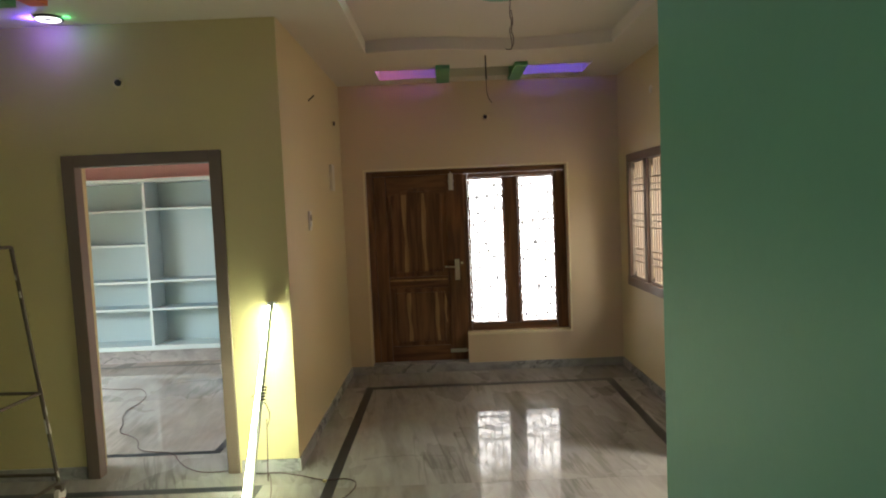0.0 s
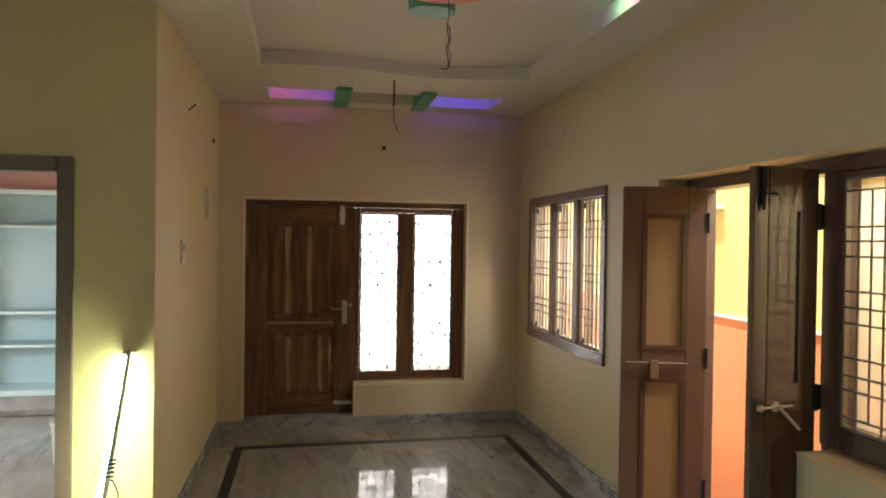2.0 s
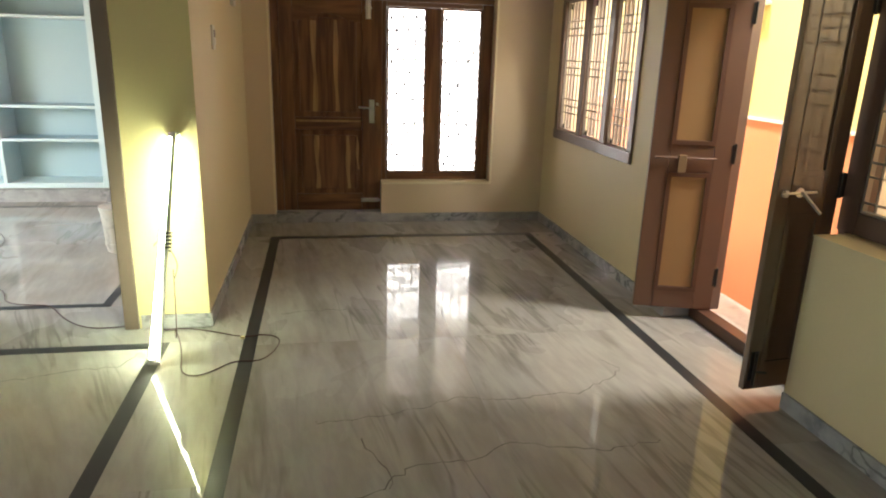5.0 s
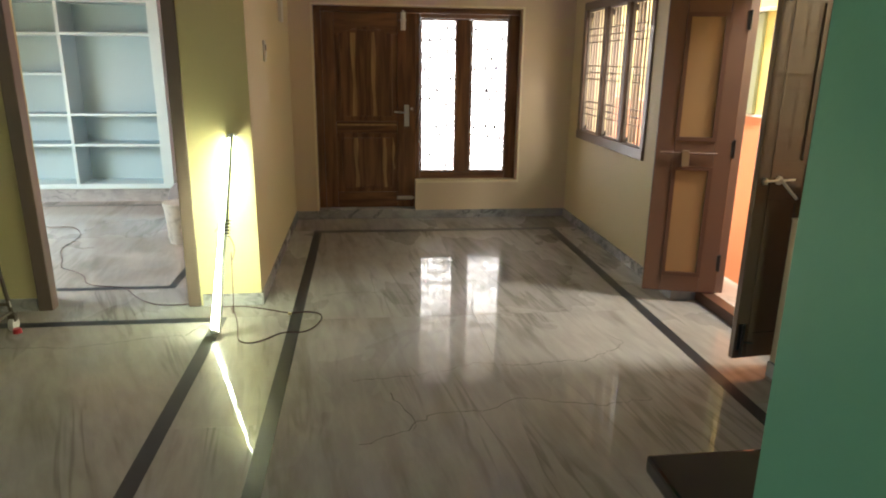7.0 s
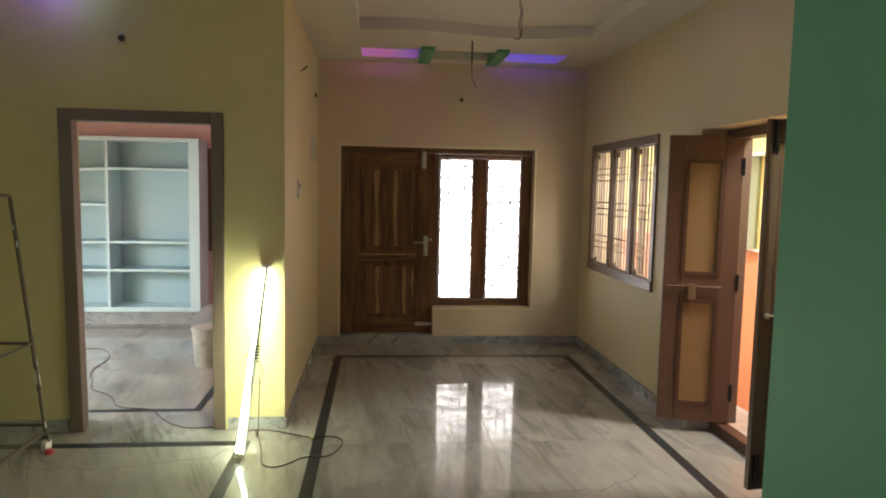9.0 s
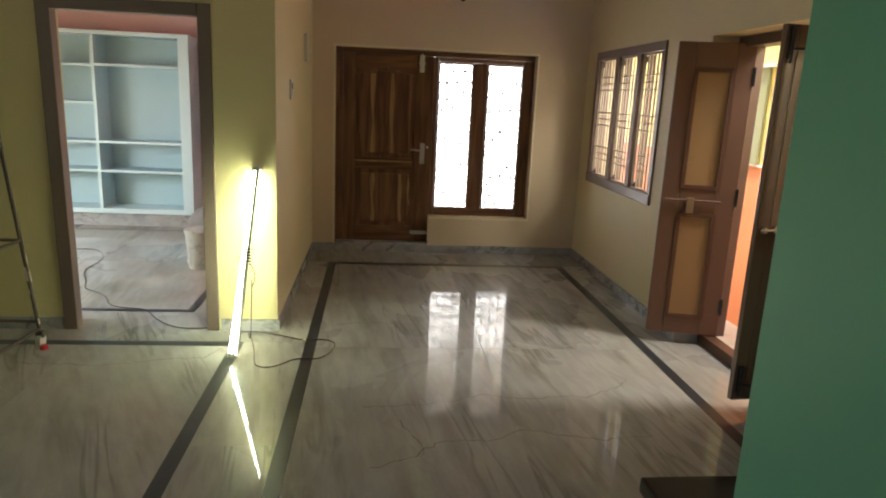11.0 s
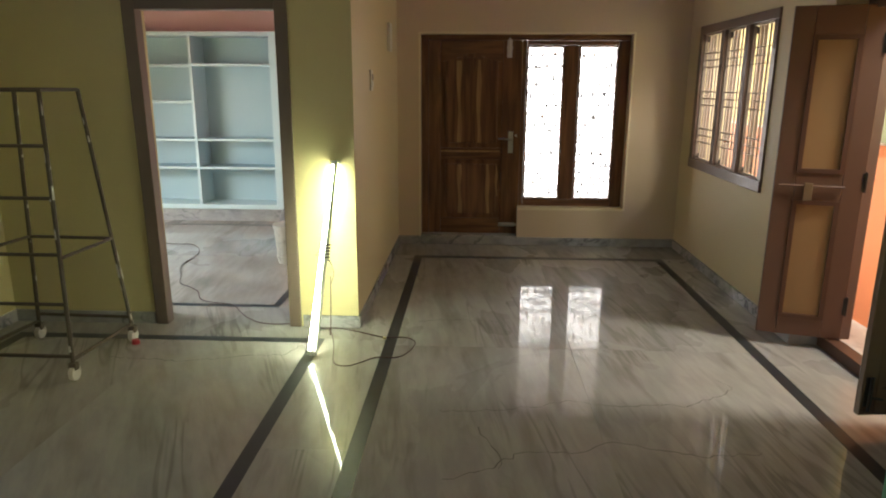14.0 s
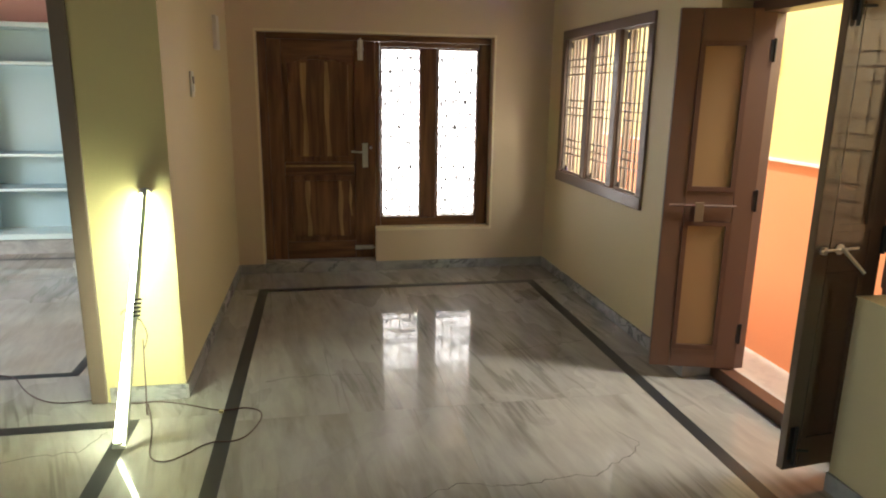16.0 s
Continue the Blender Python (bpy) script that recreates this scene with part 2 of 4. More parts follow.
M_SHUTTER = mat("pale_shutter_enamel", (0.21, 0.13, 0.09), 0.5, vary=0.05)
M_BRASSY = mat("tarnished_brass_hasp", (0.20, 0.135, 0.075), 0.45, vary=0.15)
M_LEAF_DARK = mat("dark_brown_door_enamel", (0.135, 0.088, 0.062), 0.2, vary=0.1, scale=20, coat=1.0, bump=0.0)
M_LEAF_DARK.node_tree.nodes["Principled BSDF"].inputs["Coat Roughness"].default_value = 0.05
M_TEAK = wood("varnished_teak", (0.090, 0.039, 0.018), (0.21, 0.10, 0.044), 0.32)
M_TEAK_LIGHT = wood("pale_teak_sapwood", (0.26, 0.15, 0.065), (0.40, 0.25, 0.11), 0.32)
M_TEAK_X = wood("varnished_teak_rail", (0.090, 0.039, 0.018), (0.21, 0.10, 0.044), 0.32, axis="X")
M_STEEL = mat("brushed_steel", (0.74, 0.73, 0.70), 0.32, 1.0, vary=0.05)
M_BLACK = mat("black_hardware", (0.02, 0.018, 0.016), 0.4, vary=0.1)
M_GRILL = mat("grey_painted_grill_rod", (0.30, 0.255, 0.22), 0.4, vary=0.08)
M_GRILL_PALE = mat("pale_painted_grill_rod", (0.33, 0.27, 0.23), 0.45, vary=0.08)
M_SMOKED = tinted_glass("dull_amber_glass", (0.84, 0.78, 0.66))
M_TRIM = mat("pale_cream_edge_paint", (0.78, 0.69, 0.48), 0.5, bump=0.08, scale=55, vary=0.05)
M_ETCH = mat("grey_etched_mark", (0.09, 0.09, 0.10), 0.6, vary=0.1)
M_CABLE = mat("maroon_black_cable", (0.065, 0.028, 0.026), 0.5)
M_GRANITE = mat("black_granite", (0.012, 0.012, 0.013), 0.08, scale=160, vary=0.5, spec=0.6)
M_FLOOR = marble("polished_white_marble", (0.362, 0.352, 0.328), (0.19, 0.178, 0.155), 0.30, 0.12, coat=0.78, bold=0.6)
M_FLOOR_HALL = marble("polished_white_marble_slanted", (0.362, 0.352, 0.328), (0.19, 0.178, 0.155), 0.30, 0.44, coat=0.78, bold=0.6)
M_SKIRT = marble("grey_marble_skirting", (0.38, 0.38, 0.38), (0.18, 0.19, 0.20), 0.2, 0.9, coat=0.2)
M_STRIP = mat("black_granite_inlay", (0.030, 0.032, 0.035), 0.34, scale=120, vary=0.4, spec=0.3)
M_JOINT = mat("grey_joint_filler", (0.28, 0.27, 0.25), 0.8)
M_CEMENT = mat("pale_cement", (0.62, 0.58, 0.52), 0.85, bump=0.4, scale=40, vary=0.12, stain=0.3)
M_GROUND = mat("dry_ground", (0.33, 0.28, 0.22), 0.95, bump=0.6, scale=12, vary=0.2, stain=0.3)
M_TUBE = glow("lit_tube", (0.90, 1.0, 0.70), 42)
M_BATTEN = mat("white_batten_enamel", (0.55, 0.55, 0.50), 0.4)
M_RUSTY = mat("paint_spattered_steel", (0.092, 0.076, 0.054), 0.65, 0.1, bump=0.5, scale=45, vary=0.45, stain=0.0)
M_SPATTER = mat("dried_white_paint", (0.62, 0.60, 0.55), 0.8, bump=0.4, scale=60, vary=0.1)
M_RED = mat("red_plastic", (0.45, 0.03, 0.04), 0.4)
M_PLASTIC = mat("ivory_switch_plastic", (0.68, 0.64, 0.55), 0.35, vary=0.02)
M_BUCKET = mat("grimy_white_plastic", (0.45, 0.43, 0.37), 0.55, bump=0.3, scale=25, vary=0.2, stain=0.6, stain_scale=3)
M_CRACK = mat("grimy_crack", (0.10, 0.09, 0.08), 0.7)
M_SACK = mat("grey_cement_sack", (0.22, 0.20, 0.19), 0.85, bump=0.5, scale=20, vary=0.2)
M_GREY_GREEN = mat("grey_green_shutter_paint", (0.30, 0.34, 0.20), 0.5, vary=0.06)
M_RING = glow("lit_ring", (1.0, 0.97, 1.0), 1.3)
LED_W = 0.55
M_GLASS = figured_glass("etched_window_glass")
M_DAYLIGHT_SHEET = glow("glowing_daylight_sheet", (1.0, 1.0, 1.0), 3.1)


# ---- mesh helpers ----
def box(bm, x0, x1, y0, y1, z0, z1, bevel=0.0):
    r = bmesh.ops.create_cube(bm, size=1.0)
    vs = r["verts"]
    for v in vs:
        v.co = Vector((x0 + (v.co.x + 0.5) * (x1 - x0), y0 + (v.co.y + 0.5) * (y1 - y0), z0 + (v.co.z + 0.5) * (z1 - z0)))
    if bevel:
        es = {e for v in vs for e in v.link_edges}
        bmesh.ops.bevel(bm, geom=list(es), offset=bevel, segments=2, affect="EDGES", profile=0.6)
    return bm


def boxed(*args, bevel=0.0):
    return box(bmesh.new(), *args, bevel=bevel)


def rod(bm, a, b, r, seg=10, r2=None):
    a, b = Vector(a), Vector(b)
    d = b - a
    m = Matrix.Translation((a + b) / 2) @ d.to_track_quat("Z", "Y").to_matrix().to_4x4()
    bmesh.ops.create_cone(bm, cap_ends=True, segments=seg, radius1=r, radius2=r if r2 is None else r2, depth=d.length, matrix=m)
    return bm


def rodded(a, b, r, seg=10, r2=None):
    return rod(bmesh.new(), a, b, r, seg, r2)


def prism(outline, z0, z1, bm=None):
    """An upright prism over a closed outline of (x, y)."""
    bm = bm or bmesh.new()
    lo, hi = [bm.verts.new((x, y, z0)) for x, y in outline], [bm.verts.new((x, y, z1)) for x, y in outline]
    n = len(outline)
    bm.faces.new(lo[::-1])
    bm.faces.new(hi)
    for i in range(n):
        bm.faces.new((lo[i], lo[(i + 1) % n], hi[(i + 1) % n], hi[i]))
    bmesh.ops.recalc_face_normals(bm, faces=bm.faces[:])
    return bm


def lathe(profile, seg=24, centre=(0, 0), bm=None):
    """A turned shape from (radius, z) pairs."""
    bm = bm or bmesh.new()
    rings = [[bm.verts.new((centre[0] + r * math.cos(2 * math.pi * i / seg), centre[1] + r * math.sin(2 * math.pi * i / seg), z)) for i in range(seg)] for r, z in profile]
    for p, q in zip(rings, rings[1:]):
        for i in range(seg):
            bm.faces.new((p[i], p[(i + 1) % seg], q[(i + 1) % seg], q[i]))
    bmesh.ops.recalc_face_normals(bm, faces=bm.faces[:])
    return bm


def make(name, bm, material, smooth=False):
    me = bpy.data.meshes.new(name)
    bm.to_mesh(me)
    bm.free()
    me.materials.append(material)
    if smooth:
        me.polygons.foreach_set("use_smooth", [True] * len(me.polygons))
        me.set_sharp_from_angle(angle=radians(35))
    return new(name, me)


def part(name, bm, material, parent, label="", smooth=False):
    ob = make(name, bm, material, smooth)
    ob.parent = parent
    if label:
        ob["label"] = label
    return ob


def thing(name, at, label, category, group="", kind=""):
    ob = new(name)
    ob.location = at
    ob.empty_display_size = 0.1
    return tagged(ob, label, category, group, kind)


def structure(name, bm, material, label, category="wall"):
    return tagged(make(name, bm, material), label, category, "", "structure")


def cable(name, points, r, material, label, category, parent=None):
    cu = bpy.data.curves.new(name, "CURVE")
    cu.dimensions, cu.bevel_depth, cu.bevel_resolution, cu.resolution_u = "3D", r, 2, 6
    sp = cu.splines.new("NURBS")
    sp.points.add(len(points) - 1)
    for p, co in zip(sp.points, points):
        p.co = (*co, 1)
    sp.use_endpoint_u, sp.order_u = True, 3
    tmp = bpy.data.objects.new(name, cu)
    me = bpy.data.meshes.new_from_object(tmp)
    bpy.data.objects.remove(tmp)
    me.materials.append(material)
    me.polygons.foreach_set("use_smooth", [True] * len(me.polygons))
    ob = new(name, me)
    if parent:
        ob.parent = parent
        return ob
    return tagged(ob, label, category)


# ---- the setting ----
H = 3.0          # lower face of the ceiling border
XR, YF, XL, YD = 2.0, 7.0, -0.86, 4.47
XW, YB = -5.2, -2.6
XH = -3.30       # hall face of the left wall
XO = 2.32        # outer face of the side wall

wf = bmesh.new()
box(wf, -1.09, -0.628, YF, 7.23, 0, 3.3)
box(wf, -0.628, 1.456, YF, 7.23, 2.12, 3.3)
box(wf, 0.379, 1.456, YF, 7.23, 0, 0.39)
box(wf, 1.456, XO, YF, 7.23, 0, 3.3)
structure("wall_front", wf, M_PINK, "pinkish cream painted plaster wall round the front door")

wl = boxed(-1.09, XL, YD, YF, 0, 3.3)
structure("wall_passage", wl, M_CREAM, "cream painted plaster side wall")

wd = bmesh.new()
box(wd, -1.26, -1.09, YD - 0.002, 4.70, 0, 3.3)
box(wd, -1.09, XL - 0.001, YD - 0.002, YD, 0, 3.3)
box(wd, -2.28, -1.26, YD - 0.002, 4.70, 2.165, 3.3)
box(wd, XW, -2.28, YD - 0.002, 4.70, 0, 3.3)
structure("wall_bedroom_door", wd, M_YELLOW, "pale yellow painted wall with the bedroom doorway")

wr = bmesh.new()
box(wr, XR, XO, 6.67, YF, 0, 3.3)
box(wr, XR, XO, 5.05, 6.67, 0, 0.895)
box(wr, XR, XO, 5.05, 6.67, 2.155, 3.3)
box(wr, XR, XO, 4.335, 5.05, 0, 3.3)
box(wr, XR, XO, 1.70, 4.335, 2.14, 3.3)
box(wr, XR, XO, 1.70, 3.150, 0, 0.865)
box(wr, 2.19, XO, 3.150, 3.192, 0, 0.865)
box(wr, XR, XO, YB, 1.70, 0, 3.3)
structure("wall_side", wr, M_CREAM, "cream painted wall with windows and side entrance")

# the opening in this wall is added, to go with the hall's fill lamp
whl = bmesh.new()
box(whl, XH - 0.2, XH, YB, 0.4, 0, 3.3)
box(whl, XH - 0.2, XH, 2.0, YD, 0, 3.3)
box(whl, XH - 0.2, XH, 0.4, 2.0, 0, 0.95)
box(whl, XH - 0.2, XH, 0.4, 2.0, 2.2, 3.3)
structure("wall_left", whl, M_YELLOW, "plain pale yellow wall with an unseen opening added for the fill lamp")
structure("wall_back", boxed(XW - 0.2, XO, YB - 0.2, YB, 0, 3.3), M_CREAM, "plain cream wall")
structure("wall_kitchen", boxed(0.475, 0.60, YB, 0.965, 0, 3.3), M_TEAL, "sea green painted partition wall")

# bedroom
wb = bmesh.new()
box(wb, XW, -2.30, 8.42, 8.62, 0, 3.3)
box(wb, -2.30, -1.26, 8.42, 8.62, 0, 0.85)
box(wb, -2.30, -1.26, 8.42, 8.62, 2.12, 3.3)
box(wb, -1.26, -1.09, 8.42, 8.62, 0, 3.3)
structure("wall_bedroom_back", wb, M_ROSE, "rose painted bedroom wall behind the shelves")
structure("wall_bedroom_right", boxed(-1.088, -0.9, 7.23, 8.62, 0, 3.3), M_ROSE, "rose painted bedroom wall")
structure("wall_bedroom_lining", boxed(-1.094, -1.09, 4.70, 8.42, 0, 3.3), M_ROSE, "rose painted bedroom wall face")
wbl = bmesh.new()
box(wbl, XW - 0.2, XW, YD, 4.9, 0, 3.3)
box(wbl, XW - 0.2, XW, 6.5, 8.62, 0, 3.3)
box(wbl, XW - 0.2, XW, 4.9, 6.5, 0, 0.9)
box(wbl, XW - 0.2, XW, 4.9, 6.5, 2.1, 3.3)
structure("wall_bedroom_left", wbl, M_ROSE, "rose painted bedroom wall with a window opening")

# ceilings
def wave(x):
    return 5.62 + 0.075 * math.sin((x - 0.45) * 3.4)


cb = bmesh.new()
TX0, TX1, TY0 = -0.405, 1.595, 2.10
SX0, SX1, SY0, SY1 = -0.41, 1.58, 6.26, 6.76
box(cb, XW, TX0, YB, YD + 0.1, H, 3.12)
box(cb, -1.0, TX0, YD + 0.1, YF + 0.05, H, 3.12)
box(cb, TX1, 2.1, YB, YF + 0.05, H, 3.12)
box(cb, TX0, TX1, YB, TY0, H, 3.12)
ws = [TX0 + (TX1 - TX0) * i / 40 for i in range(41)]
prism([(x, wave(x)) for x in ws] + [(TX1, SY0), (TX0, SY0)], H, 3.12, cb)
box(cb, TX0, TX1, SY1, YF + 0.05, H, 3.12)
structure("ceiling", cb, M_CEIL, "off-white plaster false ceiling border", "ceiling")
structure("ceiling_tray", boxed(TX0 - 0.02, TX1 + 0.02, TY0 - 0.02, 5.75, 3.10, 3.14), M_CEIL, "off-white raised ceiling tray", "ceiling")
# lip added inside the slot to block the strip's light from the front wall
structure("slot_light_block", boxed(SX0, SX1, SY0 - 0.01, SY0 + 0.075, H + 0.001, H + 0.023), M_CEIL, "unseen off-white lip added to keep the strip's light off the wall", "ceiling")
structure("ceiling_slot", boxed(SX0 - 0.05, SX1 + 0.05, SY0 - 0.05, SY1 + 0.05, 3.14, 3.2), M_CEIL, "off-white top of the lit ceiling slot", "ceiling")
structure("roof_slab", boxed(XW - 0.2, XO, YB - 0.2, 8.62, 3.3, 3.4), M_CEMENT, "plain concrete roof slab", "roof")
structure("ceiling_bedroom", boxed(XW, -1.09, 4.70, 8.42, 3.0, 3.05), M_ROSE, "rose painted bedroom ceiling", "ceiling")

# outdoors
structure("ground", boxed(-60, 60, -60, 80, -0.35, -0.30), M_GROUND, "bare dry ground round the house", "ground")
structure("passage_floor", boxed(XO, 3.1, -4, 12, -0.30, -0.25), M_CEMENT, "pale cement side passage floor", "pavement")
structure("compound_wall_lower", boxed(3.1, 3.3, -4, 12, -0.3, 1.195), M_ORANGE_OUT, "orange painted lower part of the neighbouring wall")
structure("compound_wall_upper", boxed(3.1, 3.3, -4, 12, 1.215, 2.35), M_YELLOW_OUT, "yellow painted upper part of the neighbouring wall")
structure("compound_wall_band", boxed(3.085, 3.3, -4, 12, 1.195, 1.215), M_WHITE, "thin white painted band on the neighbouring wall", "trim")
structure("porch_roof", boxed(-0.88, 3.0, 7.235, 9.95, 2.27, 2.40), M_WHITE, "white painted slab over the front porch", "roof")
structure("porch_floor", boxed(-0.88, XO, 7.235, 9.95, -0.30, -0.004), M_CEMENT, "pale cement porch floor", "pavement")
# glowing sheet added outside, lights the front window in place of real daylight
structure("backdrop", boxed(-3.0, 3.0, 9.96, 10.0, -0.3, 2.40), M_DAYLIGHT_SHEET, "glowing white sheet standing in for daylight beyond the front window", "backdrop")

# floor
structure("floor", boxed(XW, XO, YB, 8.62, -0.3, -0.0015), M_JOINT, "polished white marble floor with grey veins", "floor")

# ---- skirting ----
def skirting(name, x0, x1, y0, y1):
    structure(name, boxed(x0, x1, y0, y1, 0.0, 0.085, bevel=0.003), M_SKIRT, "grey veined marble skirting", "baseboard")


skirting("baseboard_front", 0.379, XR, 6.986, YF)
skirting("baseboard_front_left", XL, -0.628, 6.986, YF)
skirting("baseboard_passage", XL, XL + 0.014, YD - 0.014, 6.986)
skirting("baseboard_side", XR - 0.014, XR, 4.335, 6.986)
skirting("baseboard_side_near", XR - 0.014, XR, YB, 3.150)
skirting("baseboard_corner", -1.245, XL, YD - 0.016, YD - 0.002)
skirting("baseboard_left", XH, XH + 0.014, YB, YD - 0.014)
skirting("baseboard_hall", XH, -2.292, YD - 0.014, YD)
structure("door_step", boxed(-0.628, 0.379, 6.99, 7.23, 0.0, 0.095, bevel=0.004), M_SKIRT, "grey marble step under the front door", "step")
structure("window_ledge", boxed(0.379, 1.456, 6.995, 7.23, 0.39, 0.398), M_CREAM, "cream painted window ledge", "window sill")
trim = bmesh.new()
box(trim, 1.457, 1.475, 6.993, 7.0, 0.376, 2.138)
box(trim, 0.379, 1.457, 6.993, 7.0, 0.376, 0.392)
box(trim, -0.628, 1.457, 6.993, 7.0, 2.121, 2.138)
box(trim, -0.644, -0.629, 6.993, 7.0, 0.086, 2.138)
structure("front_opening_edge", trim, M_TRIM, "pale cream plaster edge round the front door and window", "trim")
structure("entrance_threshold", boxed(2.17, 2.262, 3.237, 4.333, 0.0, 0.075, bevel=0.004), M_MOULD, "dark painted wooden threshold of the side entrance", "threshold")
structure("entrance_sill", boxed(2.264, 2.325, 3.237, 4.234, 0.0, 0.052, bevel=0.004), M_CEMENT, "pale cement sill outside the threshold", "sill")
structure("entrance_ledge", boxed(XR - 0.004, 2.20, 1.70, 3.153, 0.865, 0.872), M_CREAM, "cream painted ledge under the big window", "window sill")

# ---- front door and window ----
fd = thing("front_door", (-0.085, 7.13, 0.095), "closed varnished teak front door with raised panels", "door")
fy = 7.115                      # front face of the stiles


def at_parent(ob):
    """Keeps the world place of a part whose thing stands elsewhere."""
    ob.matrix_parent_inverse = Matrix.Translation(ob.parent.location).inverted()
    return ob


def put(name, bm, material, parent, label="", smooth=False):
    return at_parent(part(name, bm, material, parent, label, smooth))


DX0, DX1, DZ0, DZ1 = -0.554, 0.390, 0.097, 2.066
put("stile", boxed(DX0, -0.43, fy, fy + 0.04, DZ0, DZ1, bevel=0.004), M_TEAK, fd)
put("stile", boxed(0.20, DX1, fy, fy + 0.04, DZ0, DZ1, bevel=0.004), M_TEAK, fd)
put("rail", boxed(-0.428, 0.198, fy, fy + 0.04, DZ0, 0.26, bevel=0.004), M_TEAK_X, fd)
put("rail", boxed(-0.428, 0.198, fy - 0.006, fy + 0.04, 0.88, 1.00, bevel=0.008), M_TEAK_X, fd, "lock rail with a pale streak")
arch = [(-0.428, 1.86)] + [(-0.428 + 0.626 * i / 24, 1.86 + 0.075 * math.sin(math.pi * i / 24) ** 2) for i in range(25)] + [(0.198, 1.86), (0.198, DZ1), (-0.428, DZ1)]
ab = prism([(x, z) for x, z in arch[1:]], 0, 0.04)
bmesh.ops.transform(ab, matrix=Matrix(((1, 0, 0, 0), (0, 0, 1, fy), (0, 1, 0, 0), (0, 0, 0, 1))), verts=ab.verts[:])
bmesh.ops.recalc_face_normals(ab, faces=ab.faces[:])
put("rail", ab, M_TEAK_X, fd, "arched top rail")


def field(x0, x1, z0, z1):
    bm = bmesh.new()
    box(bm, x0, x1, fy + 0.018, fy + 0.036, z0, z1)
    box(bm, x0 + 0.05, x1 - 0.05, fy + 0.006, fy + 0.018, z0 + 0.05, z1 - 0.05, bevel=0.01)
    return bm


put("backing", boxed(-0.535, 0.37, fy + 0.036, fy + 0.042, 0.098, 2.05), M_TEAK, fd)
put("panel", field(-0.43, 0.20, 1.0, 1.95), M_TEAK, fd)
put("panel", field(-0.43, 0.20, 0.26, 0.88), M_TEAK, fd)


def streak(x, z0, z1, w, seed):
    """A wavy pale board between the darker ones."""
    rnd = random.Random(seed)
    ph = rnd.random() * 6
    n = 14
    left = [(x - w / 2 + 0.008 * math.sin(ph + i * 0.5) - 0.010 * (i / n), z0 + (z1 - z0) * i / n) for i in range(n + 1)]
    right = [(x + w / 2 + 0.007 * math.sin(ph + 1 + i * 0.6) - 0.010 * (i / n), z0 + (z1 - z0) * i / n) for i in range(n + 1)]
    bm = prism(left + right[::-1], 0, 0.004)
    bmesh.ops.transform(bm, matrix=Matrix(((1, 0, 0, 0), (0, 0, 1, fy + 0.0025), (0, 1, 0, 0), (0, 0, 0, 1))), verts=bm.verts[:])
    bmesh.ops.recalc_face_normals(bm, faces=bm.faces[:])
    return bm


for i, (x, z0, z1, w) in enumerate(((-0.235, 1.05, 1.87, 0.040), (-0.035, 1.05, 1.88, 0.040), (-0.225, 0.31, 0.83, 0.038), (0.070, 0.31, 0.83, 0.038), (0.160, 0.5, 0.83, 0.022))):
    put("pale_strip", streak(x, z0, z1, w, i), M_TEAK_LIGHT, fd, "pale sapwood strip")
put("pale_strip", boxed(-0.42, 0.19, fy - 0.010, fy - 0.004, 0.955, 0.975, bevel=0.002), M_TEAK_LIGHT, fd, "pale streak on the lock rail")
handle = put("handle_plate", boxed(0.268, 0.318, fy - 0.006, fy, 0.95, 1.17, bevel=0.003), M_STEEL, fd, "steel handle plate")
lever = bmesh.new()
rod(lever, (0.293, fy - 0.006, 1.09), (0.293, fy - 0.05, 1.09), 0.009)
rod(lever, (0.297, fy - 0.05, 1.09), (0.165, fy - 0.05, 1.10), 0.009)
put("lever", lever, M_STEEL, handle, "steel lever handle", True)
put("thumb_turn", rodded((0.345, fy - 0.03, 1.13), (0.345, fy, 1.13), 0.014), M_STEEL, fd, "steel latch knob", True)
bolt = bmesh.new()
box(bolt, 0.235, 0.285, fy - 0.005, fy, 1.90, 2.075, bevel=0.002)
rod(bolt, (0.26, fy - 0.014, 1.91), (0.26, fy - 0.014, 2.09), 0.008)
box(bolt, 0.228, 0.292, fy - 0.018, fy - 0.003, 1.985, 2.005, bevel=0.002)
put("tower_bolt", bolt, M_STEEL, fd, "steel tower bolt")
bolt = bmesh.new()
box(bolt, 0.19, 0.36, fy - 0.005, fy, 0.175, 0.215, bevel=0.002)
rod(bolt, (0.195, fy - 0.014, 0.195), (0.385, fy - 0.014, 0.195), 0.008)
put("tower_bolt", bolt, M_STEEL, fd, "steel bolt near the foot of the door")

ff = thing("front_frame", (0.41, 7.13, 0.095), "teak frame shared by the front door and window", "door frame")
for x0, x1, z0, z1 in ((-0.628, -0.556, 0.095, 2.12), (0.392, 0.432, 0.398, 2.066), (0.812, 0.952, 0.47, 2.02), (1.345, 1.454, 0.398, 2.066)):
    put("jamb", boxed(x0, x1, 7.118, 7.20, z0, z1, bevel=0.006), M_TEAK, ff)
stop = bmesh.new()
box(stop, -0.556, -0.53, 7.157, 7.20, 0.10, 2.066)
box(stop, 0.366, 0.392, 7.157, 7.20, 0.10, 2.066)
box(stop, -0.53, 0.366, 7.157, 7.20, 2.03, 2.075)
box(stop, -0.53, 0.366, 7.157, 7.20, 0.094, 0.13)
put("door_stop", stop, M_TEAK, ff)
put("lower_jamb", boxed(0.379, 0.394, 7.10, 7.20, 0.095, 0.398), M_TEAK, ff)
put("head", boxed(-0.556, 1.454, 7.114, 7.20, 2.068, 2.12, bevel=0.006), M_TEAK_X, ff)
